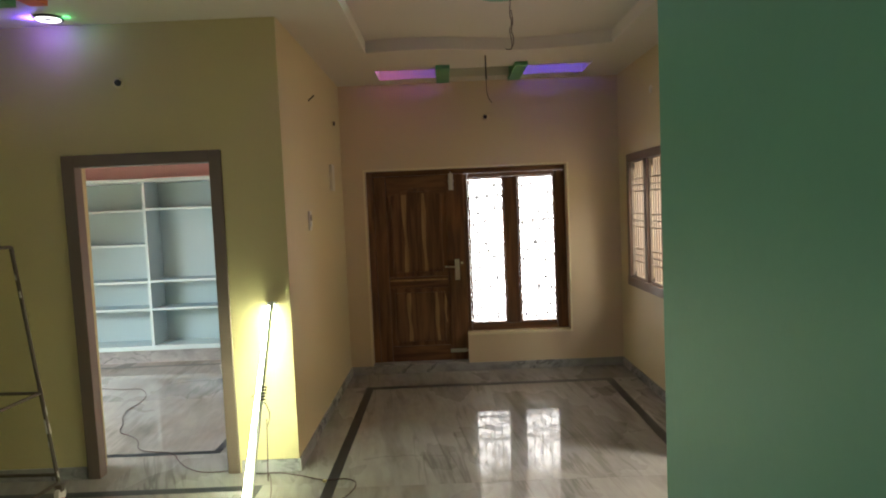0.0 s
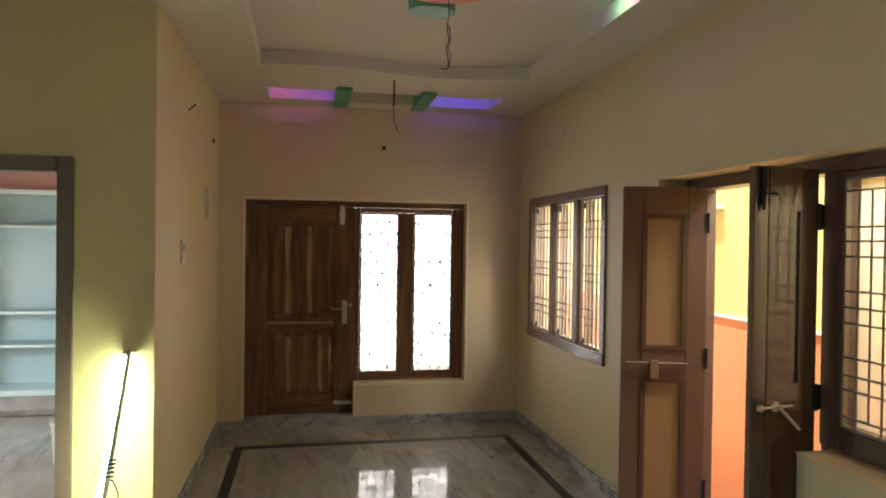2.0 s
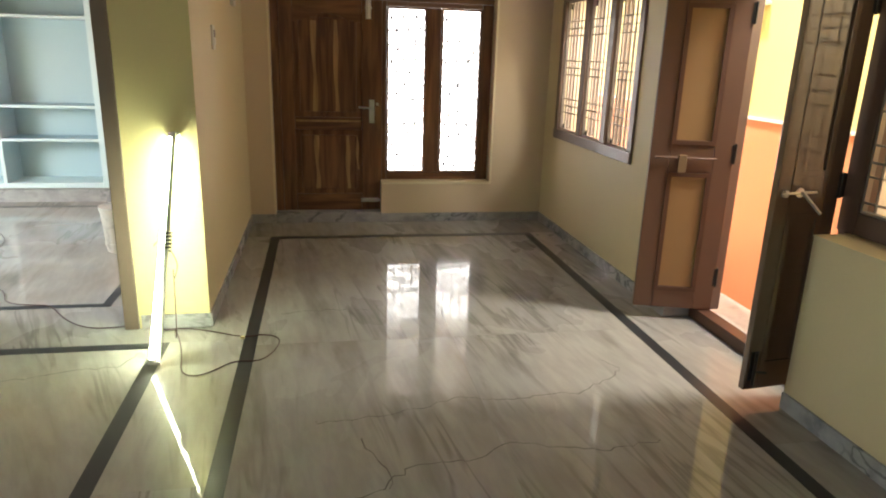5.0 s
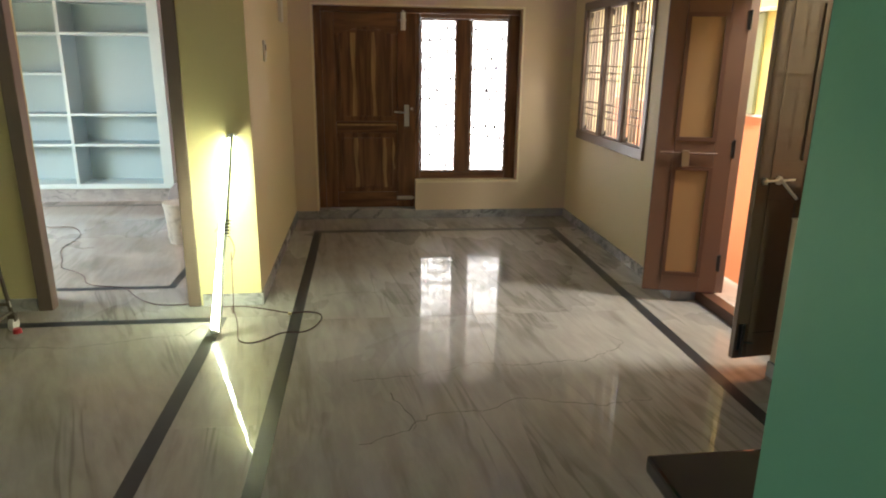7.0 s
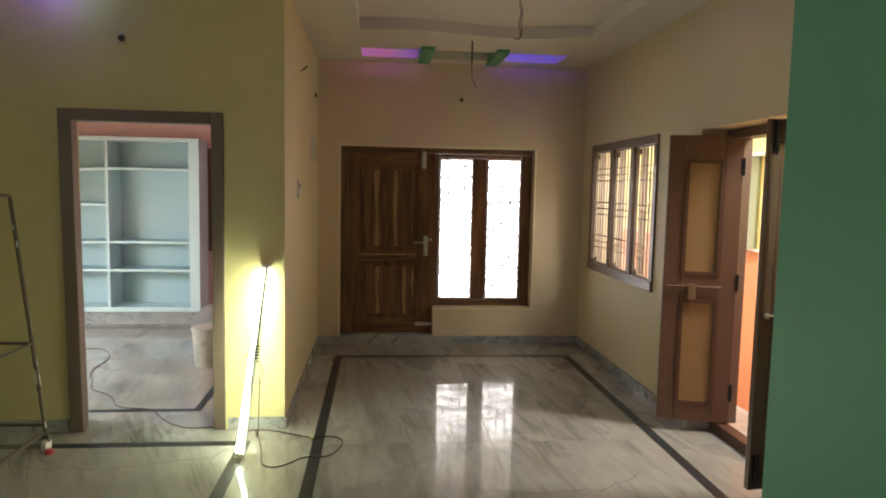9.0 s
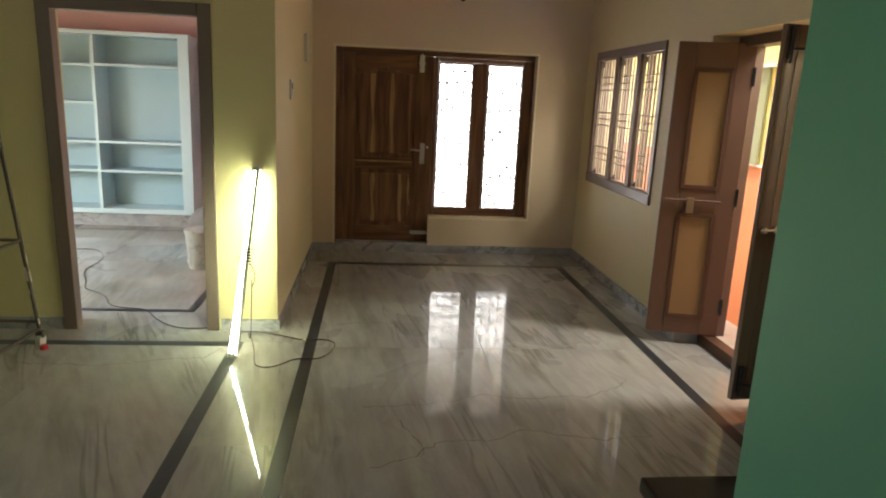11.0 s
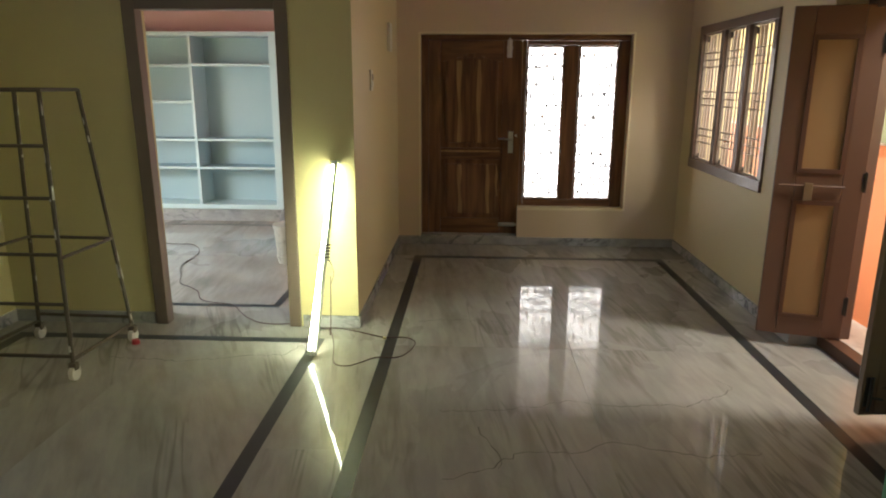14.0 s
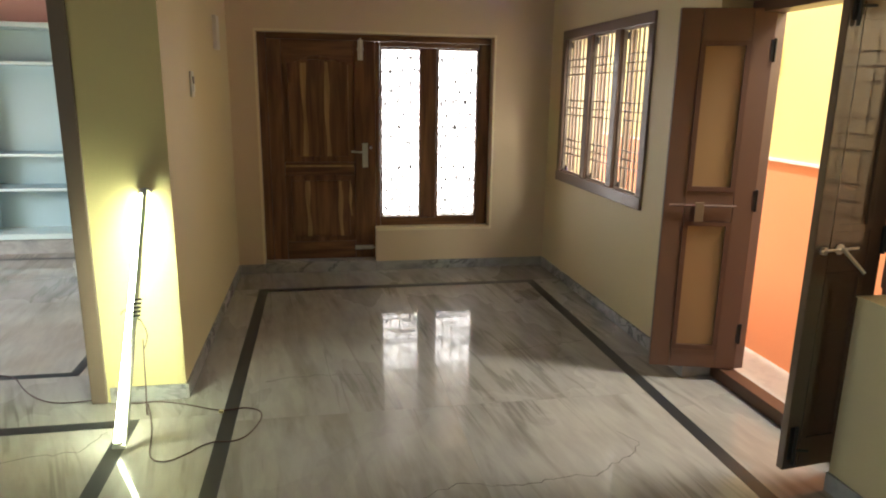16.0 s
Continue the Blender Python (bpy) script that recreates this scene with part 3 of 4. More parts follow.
put("bottom_rail", boxed(0.434, 1.343, 7.118, 7.20, 0.40, 0.468, bevel=0.006), M_TEAK_X, ff)
put("top_rail", boxed(0.434, 1.343, 7.120, 7.20, 2.022, 2.066, bevel=0.004), M_TEAK_X, ff)


def bead_frame(x0, x1, z0, z1, y0, y1, w):
    bm = bmesh.new()
    box(bm, x0, x0 + w, y0, y1, z0, z1)
    box(bm, x1 - w, x1, y0, y1, z0, z1)
    box(bm, x0 + w, x1 - w, y0, y1, z0, z0 + w)
    box(bm, x0 + w, x1 - w, y0, y1, z1 - w, z1)
    return bm


for k, (x0, x1) in enumerate(((0.434, 0.810), (0.954, 1.343))):
    w = (thing("front_window", ((x0 + x1) / 2, 7.15, 0.47), "tall etched glass window light with a teak sash", "window", "lights of the front window"))
    sash = put("sash", bead_frame(x0, x1, 0.47, 2.02, 7.112, 7.16, 0.018), M_TEAK, w)
    pane = put("pane", boxed(x0 + 0.018, x1 - 0.018, 7.124, 7.128, 0.488, 2.002), M_GLASS, w, "etched milky glass pane")
    pane.visible_shadow = False
    rnd = random.Random(11 + k)
    for r in range(15):
        for c in range(3):
            if rnd.random() < 0.75:
                mx = x0 + 0.05 + c * 0.11 + (0.05 if r % 2 else 0) + rnd.uniform(-0.012, 0.012)
                mz = 0.55 + r * 0.098 + rnd.uniform(-0.015, 0.015)
                if mx > x1 - 0.04:
                    continue
                mark = bmesh.new()
                box(mark, mx - 0.0085, mx + 0.0085, 7.1195, 7.1235, mz - 0.019, mz + 0.019)
                box(mark, mx - 0.013, mx + 0.010, 7.1197, 7.1235, mz - 0.003 + rnd.uniform(-0.006, 0.006), mz + 0.005)
                put("etched_mark", mark, M_ETCH, pane)
    g = bmesh.new()
    for i in range(12):
        z = 0.56 + i * 0.125
        box(g, x0, x1, 7.192, 7.198, z - 0.004, z + 0.004)
    for i in range(1, 4):
        x = x0 + (x1 - x0) * i / 4
        rod(g, (x, 7.188, 0.47), (x, 7.188, 2.02), 0.004, 6)
    put("grill", g, M_GRILL, w, "thin steel grill behind the glass")

# ---- side window with three lights ----
sw = thing("side_window", (2.06, 5.86, 0.885), "three-light window in a taupe painted frame with grills", "window")
Y0, Y1, Z0, Z1 = 5.035, 6.685, 0.885, 2.165
put("frame_top", boxed(1.985, 2.045, Y0, Y1, Z1 - 0.075, Z1, bevel=0.006), M_FRAME, sw)
put("frame_bottom", boxed(1.978, 2.045, Y0, Y1, Z0, Z0 + 0.085, bevel=0.006), M_FRAME, sw)
put("frame_side", boxed(1.985, 2.045, Y0, Y0 + 0.075, Z0 + 0.085, Z1 - 0.075, bevel=0.006), M_FRAME, sw)
put("frame_side", boxed(1.985, 2.045, Y1 - 0.075, Y1, Z0 + 0.085, Z1 - 0.075, bevel=0.006), M_FRAME, sw)
for y in (5.575, 6.095):
    put("mullion", boxed(1.987, 2.045, y - 0.045, y + 0.045, Z0 + 0.085, Z1 - 0.075, bevel=0.006), M_FRAME, sw)
lights = ((Y0 + 0.075, 5.53), (5.62, 6.05), (6.14, Y1 - 0.075))
for y0, y1 in lights:
    bm = bmesh.new()
    n = 7
    for i in range(n):
        y = y0 + 0.012 + (y1 - y0 - 0.024) * i / (n - 1)
        rod(bm, (2.030, y, Z0 + 0.085), (2.030, y, Z1 - 0.075), 0.0085, 6)
    for zc in (1.19, 1.525, 1.86):
        for dz in (-0.06, 0, 0.06):
            box(bm, 2.026, 2.034, y0, y1, zc + dz - 0.005, zc + dz + 0.005)
    put("grill", bm, M_GRILL_PALE, sw, "pale painted steel window grill")
    edge = bmesh.new()
    for ya, yb, za, zb in ((y0, y0 + 0.014, Z0 + 0.085, Z1 - 0.075), (y1 - 0.014, y1, Z0 + 0.085, Z1 - 0.075), (y0 + 0.014, y1 - 0.014, Z0 + 0.085, Z0 + 0.099), (y0 + 0.014, y1 - 0.014, Z1 - 0.089, Z1 - 0.075)):
        box(edge, 2.014, 2.026, ya, yb, za, zb)
    put("grill_frame", edge, M_GRILL_PALE, sw, "pale flat steel frame of the grill")
    for z in (Z0 + 0.11, Z1 - 0.12):
        put("corner_stay", boxed(2.036, 2.044, y1 - 0.07, y1 - 0.01, z - 0.025, z + 0.025, bevel=0.003), M_BLACK, sw, "black hinge stay")
    sh = put("shutter", boxed(2.05, 2.105, y1 - 0.03, y1 - 0.004, Z0 + 0.09, Z1 - 0.08, bevel=0.004), M_FRAME, sw, "taupe shutter opened outwards")
    put("shutter_pane", boxed(2.058, 2.097, y1 - 0.034, y1 - 0.031, Z0 + 0.16, Z1 - 0.15), M_SHUTTER, sh, "pale shutter panel")

# ---- side entrance: frame, two leaves, big window ----
ef = thing("entrance_frame", (2.16, 3.7, 0.0), "taupe painted frame of the side entrance and window", "door frame")
put("jamb", boxed(2.19, 2.32, 4.235, 4.333, 0.075, 2.075, bevel=0.005), M_FRAME, ef)
put("post", boxed(2.18, 2.32, 3.128, 3.236, 0.874, 2.075, bevel=0.006), M_FRAME, ef)
put("post_foot", boxed(2.192, 2.32, 3.193, 3.236, 0.075, 0.874, bevel=0.004), M_FRAME, ef)
put("head", boxed(2.18, 2.32, 1.702, 4.333, 2.075, 2.138, bevel=0.005), M_FRAME, ef)
structure("entrance_plinth", boxed(1.986, 2.17, 4.322, 4.335, 0.0, 0.085, bevel=0.003), M_SKIRT, "marble skirting returning into the entrance", "baseboard")

bw = thing("big_window", (2.16, 2.45, 0.888), "large window with grey steel grill beside the entrance", "window")
put("bottom_rail", boxed(2.18, 2.32, 1.702, 3.126, 0.874, 0.975, bevel=0.006), M_FRAME, bw)
put("top_rail", boxed(2.185, 2.32, 1.702, 3.126, 2.05, 2.073, bevel=0.006), M_FRAME, bw)
for y in (2.690, 2.210):
    put("mullion", boxed(2.185, 2.32, y - 0.045, y + 0.045, 0.975, 2.05, bevel=0.006), M_FRAME, bw)
put("side_stile", boxed(2.185, 2.32, 1.702, 1.775, 0.975, 2.05, bevel=0.006), M_FRAME, bw)
for y0, y1 in ((1.777, 2.163), (2.257, 2.643), (2.737, 3.126)):
    edge = bmesh.new()
    for ya, yb, za, zb in ((y0, y0 + 0.012, 0.976, 2.049), (y1 - 0.012, y1, 0.976, 2.049), (y0 + 0.012, y1 - 0.012, 0.976, 0.988), (y0 + 0.012, y1 - 0.012, 2.036, 2.049)):
        box(edge, 2.188, 2.214, ya, yb, za, zb)
    put("grill_frame", edge, M_GRILL, bw, "grey flat steel frame of the grill")
    for i in range(1, 6):
        y = y0 + (y1 - y0) * i / 6
        full = i % 2
        put("grill_bar", rodded((2.204, y, 0.988 if full else 1.027), (2.204, y, 2.036 if full else 1.990), 0.0052, 6), M_GRILL, bw)
    for z in (1.027, 1.143, 1.206, 1.282, 1.427, 1.495, 1.564, 1.711, 1.776, 1.836, 1.990):
        put("grill_bar", boxed(2.190, 2.199, y0 + 0.012, y1 - 0.012, z - 0.0045, z + 0.0045), M_GRILL, bw)
    put("pane", boxed(2.268, 2.272, y0, y1, 0.975, 2.05), M_SMOKED, bw, "dull amber glass pane")


def door_leaf(name, hinge, free, w, label, body, panel, dark):
    """A half-width panelled leaf; local x runs from the hinge, local y is the face seen indoors."""
    hx, hy = hinge
    ang = math.degrees(math.atan2(free[1] - hy, free[0] - hx))
    t = thing(name, (0, 0, 0), label, "door", "leaves of the side entrance")
    t.matrix_basis = pose(hx, hy, 0.083, 0, 0, ang)
    h = 2.012
    def p(n, bm, m, lab="", smooth=False):
        return part(n, bm, m, t, lab, smooth)
    sw_ = 0.075 if dark else 0.115
    p("stile", boxed(0, sw_, -0.018, 0.018, 0, h, bevel=0.004), body)
    p("stile", boxed(w - sw_, w, -0.018, 0.018, 0, h, bevel=0.004), body)
    for z0, z1 in ((0, 0.115), (0.875, 1.045), (h - 0.165, h)):
        p("rail", boxed(sw_ + 0.001, w - sw_ - 0.001, -0.018, 0.018, z0, z1, bevel=0.003), body)
    for z0, z1 in ((0.115, 0.875), (1.045, h - 0.165)):
        p("moulding", bead_frame(sw_, w - sw_, z0, z1, -0.021, 0.019 if dark else 0.024, 0.026), M_LEAF_DARK if dark else M_MOULD)
        p("panel", boxed(sw_ + 0.02, w - sw_ - 0.02, -0.010, 0.008, z0 + 0.02, z1 - 0.02, bevel=0.003), panel)
    for z in (0.22, 1.0, 1.80):
        hg = bmesh.new()
        box(hg, -0.055 if dark else -0.012, 0.014, 0.017, 0.0205, z - 0.055, z + 0.055)
        rod(hg, (-0.006, 0.018, z - 0.06), (-0.006, 0.018, z + 0.06), 0.008, 8)
        p("hinge", hg, M_BLACK, "black butt hinge")
    if dark:
        lv = bmesh.new()
        rod(lv, (w - 0.125, 0.018, 0.972), (w - 0.125, 0.024, 0.972), 0.022, 16)
        rod(lv, (w - 0.125, 0.022, 0.972), (w - 0.125, 0.046, 0.972), 0.008)
        rod(lv, (w - 0.122, 0.043, 0.976), (w - 0.175, 0.105, 0.890), 0.0085, 12, 0.007)
        p("lever", lv, M_STEEL, "polished steel lever handle", True)
        bt = bmesh.new()
        rod(bt, (w - 0.02, 0.030, 0.97), (w - 0.21, 0.030, 0.975), 0.006)
        box(bt, w - 0.05, w - 0.03, 0.017, 0.036, 0.955, 0.985, bevel=0.002)
        p("latch_bar", bt, M_STEEL, "steel sliding latch bar", True)
        for z0, z1 in ((h - 0.17, h - 0.01), (0.05, 0.20)):
            tb = bmesh.new()
            box(tb, w - 0.055, w - 0.015, 0.017, 0.024, z0, z1, bevel=0.002)
            rod(tb, (w - 0.035, 0.032, z0 - 0.02), (w - 0.035, 0.032, z1), 0.008, 8)
            rod(tb, (w - 0.035, 0.032, z0 + 0.05), (w - 0.085, 0.055, z0 + 0.05), 0.006, 8)
            p("tower_bolt", tb, M_BLACK, "black tower bolt")
    else:
        al = bmesh.new()
        rod(al, (0.10, 0.032, 0.965), (w - 0.03, 0.032, 0.965), 0.007)
        box(al, w - 0.21, w - 0.17, 0.017, 0.040, 0.95, 0.98, bevel=0.003)
        p("sliding_bolt", al, M_LEAF, "brown painted sliding bolt", True)
        p("hasp", boxed(w - 0.215, w - 0.165, 0.034, 0.042, 0.875, 0.985, bevel=0.004), M_BRASSY, "hanging hasp of the bolt")
    return t


door_leaf("door_leaf", (2.253, 4.226), (1.783, 4.365), 0.488, "open brown door leaf with two tan panels", M_LEAF, M_LEAF_PANEL, False)
door_leaf("door_leaf", (2.150, 3.247), (1.803, 3.209), 0.349, "open dark glossy brown door leaf with steel handle", M_LEAF_DARK, M_LEAF_DARK, True)

# neighbour's window niche
nw = thing("neighbour_window", (2.99, 5.9, 1.23), "greenish shuttered window in the neighbouring yellow wall", "window")
put("sheet", boxed(3.072, 3.099, 5.42, 6.6, 1.215, 2.03, bevel=0.004), M_GREY_GREEN, nw)
put("lintel", boxed(3.04, 3.0995, 5.30, 6.7, 2.03, 2.06, bevel=0.004), M_WHITE, nw)

# ---- bedroom doorway frame ----
bf = thing("bedroom_door_frame", (-1.795, 4.55, 0), "taupe painted wooden frame of the bedroom doorway", "door frame")
lean = boxed(-2.308, -2.222, 4.452, 4.545, 0, 2.165, bevel=0.006)
for v in lean.verts:                       # the hinge jamb stands a little out of plumb
    v.co.x += 0.022 * (1 - v.co.z / 2.165)
put("jamb", lean, M_FRAME_BED, bf)
put("jamb", boxed(-1.340, -1.26, 4.452, 4.60, 0, 2.165, bevel=0.006), M_FRAME_BED, bf)
put("head", boxed(-2.222, -1.340, 4.452, 4.545, 2.085, 2.165, bevel=0.006), M_FRAME_BED, bf)

# ---- bedroom ----
sh = thing("shelf_unit", (-3.4, 8.2, 0), "built-in pale blue shelving with empty compartments", "shelf")
put("plinth", boxed(-4.6, -2.335, 8.03, 8.42, 0, 0.15), M_SKIRT, sh, "grey marble plinth")
put("back", boxed(-4.6, -2.36, 8.39, 8.415, 0.15, 2.2), M_SHELF, sh)
put("side", boxed(-2.452, -2.335, 8.0, 8.41, 0.15, 2.21, bevel=0.003), M_SHELF_EDGE, sh)
put("top", boxed(-4.6, -2.452, 8.0, 8.41, 2.165, 2.21, bevel=0.003), M_SHELF_EDGE, sh)
put("bottom", boxed(-4.6, -2.452, 8.0, 8.41, 0.15, 0.205, bevel=0.003), M_SHELF_EDGE, sh)
put("divider", boxed(-3.40, -3.365, 8.002, 8.39, 0.205, 2.165, bevel=0.003), M_SHELF_EDGE, sh)
for x0, x1, zs in ((-3.365, -2.452, (1.845, 0.985, 0.65)), (-4.6, -3.40, (1.835, 1.42, 0.98, 0.65))):
    for z in zs:
        b = put("shelf", boxed(x0, x1, 8.012, 8.39, z - 0.016, z + 0.006), M_SHELF, sh)
        put("lip", boxed(x0, x1, 8.004, 8.012, z - 0.018, z + 0.010, bevel=0.002), M_SHELF_EDGE, sh, "whitish shelf edge")
put("lining", boxed(-2.456, -2.452, 8.014, 8.39, 0.205, 2.165), M_SHELF, sh)

bwn = thing("bedroom_window", (-1.75, 8.45, 0.85), "brown painted window in the rose wall", "window")
put("frame_side", boxed(-2.333, -2.20, 8.405, 8.44, 0.85, 2.12, bevel=0.004), M_MOULD, bwn)
put("frame_side", boxed(-1.36, -1.26, 8.405, 8.44, 0.85, 2.12, bevel=0.004), M_LEAF, bwn)
put("frame_head", boxed(-2.20, -1.36, 8.405, 8.44, 2.03, 2.12, bevel=0.004), M_LEAF, bwn)
put("frame_sill", boxed(-2.20, -1.36, 8.405, 8.44, 0.85, 0.94, bevel=0.004), M_LEAF, bwn)
put("shutter", boxed(-2.20, -1.36, 8.42, 8.445, 0.94, 2.03), M_LEAF, bwn, "closed brown shutter")

bk = thing("paint_bucket", (-1.79, 6.17, 0), "grimy white plastic paint bucket on the floor", "bucket")
part("body", lathe([(0.0, 0.0), (0.118, 0.0), (0.122, 0.01), (0.148, 0.33), (0.155, 0.335), (0.155, 0.36), (0.147, 0.36), (0.14, 0.32), (0.112, 0.02), (0, 0.02)]), M_BUCKET, bk, "", True)
part("rim_band", lathe([(0.126, 0.05), (0.134, 0.052), (0.136, 0.075), (0.129, 0.077)]), M_BUCKET, bk, "", True)
part("lid", lathe([(0.0, 0.375), (0.13, 0.372), (0.158, 0.366), (0.158, 0.345), (0.154, 0.345)]), M_BUCKET, bk, "cement-stained lid", True)

sk = thing("cement_sack", (-2.02, 7.3, 0), "slumped grey cement sack on the bedroom floor", "sack")
sb = bmesh.new()
bmesh.ops.create_icosphere(sb, subdivisions=3, radius=1.0)
for v in sb.verts:
    k = 1 + 0.14 * noise.noise(v.co * 2.3) + 0.05 * noise.noise(v.co * 6)
    v.co = Vector((v.co.x * 0.20 * k, v.co.y * 0.15 * k, max(0.0, 0.17 + v.co.z * 0.20 * k)))
part("sack", sb, M_SACK, sk, "", True)

# ---- leaning tube light ----
ta, tb_ = Vector((-1.045, 3.945, 0.012)), Vector((-0.975, 4.44, 1.155))
ax = (tb_ - ta).normalized()
tl = thing("tube_light", (-1.045, 3.945, 0), "lit fluorescent tube batten leaning on the yellow wall", "tube light")
up = Vector((0, -1, 0.35)).normalized()
sidev = ax.cross(up).normalized()
bat = bmesh.new()
L = (tb_ - ta).length
box(bat, -0.010, 0.010, -0.010, 0.010, 0, L, bevel=0.004)
mt = Matrix.Translation(ta) @ Matrix((sidev, ax.cross(sidev), ax)).transposed().to_4x4()
bmesh.ops.transform(bat, matrix=mt, verts=bat.verts[:])
put("batten", bat, M_BATTEN, tl, "white enamelled steel batten")
lo, hi = ta + Vector((-0.030, -0.014, 0.02)), tb_ + Vector((-0.020, 0.016, -0.02))
put("tube", rodded(lo, hi, 0.0115, 16), M_TUBE, tl, "glowing glass tube", True)
for e, d in ((lo, ax), (hi, -ax)):
    put("end_cap", rodded(e - d * 0.012, e + d * 0.014, 0.017, 12), M_BATTEN, tl, "tube end cap", True)
    put("lamp_holder", rodded(e - d * 0.006, e - d * 0.006 + Vector((0.045, 0, 0)), 0.010, 8), M_BATTEN, tl, "lamp holder")
mid = ta + ax * (L * 0.52)
tw = []
for i in range(40):
    a = i * 0.9
    tw.append(mid + ax * (-0.055 + 0.11 * i / 39) + (sidev * math.cos(a) + ax.cross(sidev) * math.sin(a)) * 0.024)
at_parent(cable("twisted_wire", tw, 0.005, M_BLACK, "", "", tl))
st = [mid + Vector((0.02, -0.02, -0.05)), mid + Vector((0.045, -0.03, -0.09)), mid + Vector((0.05, -0.02, -0.15)), mid + Vector((0.03, -0.03, -0.20))]
at_parent(cable("loose_wire", st, 0.003, M_CABLE, "", "", tl))
st = [mid + Vector((-0.02, -0.02, 0.0)), mid + Vector((-0.05, -0.03, 0.01)), mid + Vector((-0.06, -0.03, -0.02))]
at_parent(cable("loose_wire", st, 0.003, M_CABLE, "", "", tl))

zc = 0.006
cable_run = ((-3.60, 6.90), (-3.17, 6.75), (-3.07, 6.79), (-2.95, 6.75), (-2.80, 6.50), (-2.75, 6.21), (-2.78, 6.06), (-2.72, 5.81), (-2.62, 5.65), (-2.55, 5.40), (-2.39, 5.30), (-2.27, 5.17), (-2.20, 4.98), (-2.05, 4.91), (-1.89, 4.90), (-1.76, 4.68), (-1.62, 4.53), (-1.49, 4.47), (-1.26, 4.51), (-1.13, 4.41), (-1.01, 4.44), (-0.82, 4.36), (-0.65, 4.26), (-0.53, 4.30), (-0.43, 4.22), (-0.47, 4.03), (-0.54, 3.93), (-0.67, 3.96), (-0.76, 3.84), (-0.84, 3.79), (-0.92, 3.84), (-0.95, 4.07), (-1.02, 4.33), (-1.07, 4.46))
cable("extension_cable", [(x, y, zc) for x, y in cable_run] + [(-0.99, 4.15, 0.03), (-0.985, 4.17, 0.25), (-0.985, 4.19, 0.45)], 0.0033, M_CABLE, "thin dark red and black cable trailing on the floor", "cable")
put_tape = thing("cable_tape", (-0.655, 4.26, 0.0), "scrap of yellow tape on the cable", "tape")
part("tape", boxed(-0.012, 0.012, -0.008, 0.008, 0.0, 0.014, bevel=0.003), M_YELLOW, put_tape)

# ---- wheeled scaffold ----
sc = thing("scaffold", (-2.6, 3.84, 0), "paint-spattered steel scaffold trolley on castors", "scaffold")
legs = {"nr": ((-2.325, 3.54, 0.10), (-2.375, 3.64, 1.60)), "fr": ((-2.285, 4.13, 0.10), (-2.385, 4.01, 1.60)), "fl": ((-2.92, 4.15, 0.10), (-2.78, 4.03, 1.60)), "nl": ((-2.98, 3.54, 0.10), (-2.80, 3.64, 1.60))}


def on(k, z):
    a, b = map(Vector, legs[k])
    return a.lerp(b, (z - a.z) / (b.z - a.z))


for k, (a, b) in legs.items():
    put("leg", rodded(a, b, 0.0125), M_RUSTY, sc, "", True)
for p, q, zs in (("nr", "nl", (1.31, 1.03, 0.72, 0.44, 0.14)), ("fr", "fl", (0.70, 0.17)), ("nr", "fr", (0.70, 0.12)), ("nl", "fl", (0.70, 0.12)), ("nr", "nl", (1.60,)), ("fr", "fl", (1.60,)), ("nr", "fr", (1.60,)), ("nl", "fl", (1.60,))):
    for z in zs:
        put("rung", rodded(on(p, z), on(q, z), 0.0105), M_RUSTY, sc, "", True)
for k, (a, b) in legs.items():
    x, y, _ = a
    c = put("castor", rodded((x - 0.014, y, 0.042), (x + 0.014, y, 0.042), 0.042, 16), M_SPATTER, sc, "paint-crusted castor wheel", True)
    put("fork", boxed(x - 0.022, x + 0.022, y - 0.018, y + 0.018, 0.062, 0.105, bevel=0.004), M_RUSTY, c)
rnd = random.Random(5)
for k in legs:
    for i in range(7):
        z = rnd.uniform(0.15, 1.55)
        p = on(k, z)
        a = rnd.uniform(-2.6, 0.4)
        side = Vector((math.cos(a), math.sin(a), 0)) * 0.0085
        put("paint_blob", rodded(p + side, on(k, z + rnd.uniform(0.015, 0.09)) + side * 0.8, rnd.uniform(0.005, 0.008), 7), M_SPATTER, sc)
tg = thing("red_tag", (-2.25, 4.09, 0), "small red plastic cap by the castor", "cap")
part("cap", lathe([(0, 0.03), (0.022, 0.028), (0.026, 0.0), (0, 0)], 14), M_RED, tg, "", True)

# ---- kitchen counter end ----
kc = thing("counter", (0.9, 1.0, 0), "black granite counter slab on a sea green base", "counter")
put("slab", boxed(0.422, 1.30, 0.975, 1.25, 0.79, 0.83, bevel=0.008), M_GRANITE, kc, "polished black granite slab")
put("base", boxed(0.475, 1.28, 0.975, 1.21, 0, 0.79), M_TEAL, kc)

# ---- ceiling ornament ----
orn = thing("ceiling_rosette", (0.59, 3.84, 3.10), "orange plaster ring with green petals on the ceiling", "ceiling rosette")
put("ring", lathe([(0.155, 3.10), (0.155, 3.012), (0.165, 3.0), (0.28, 3.0), (0.292, 3.012), (0.292, 3.10)], 48, (0.59, 3.84)), M_ORANGE, orn, "", True)


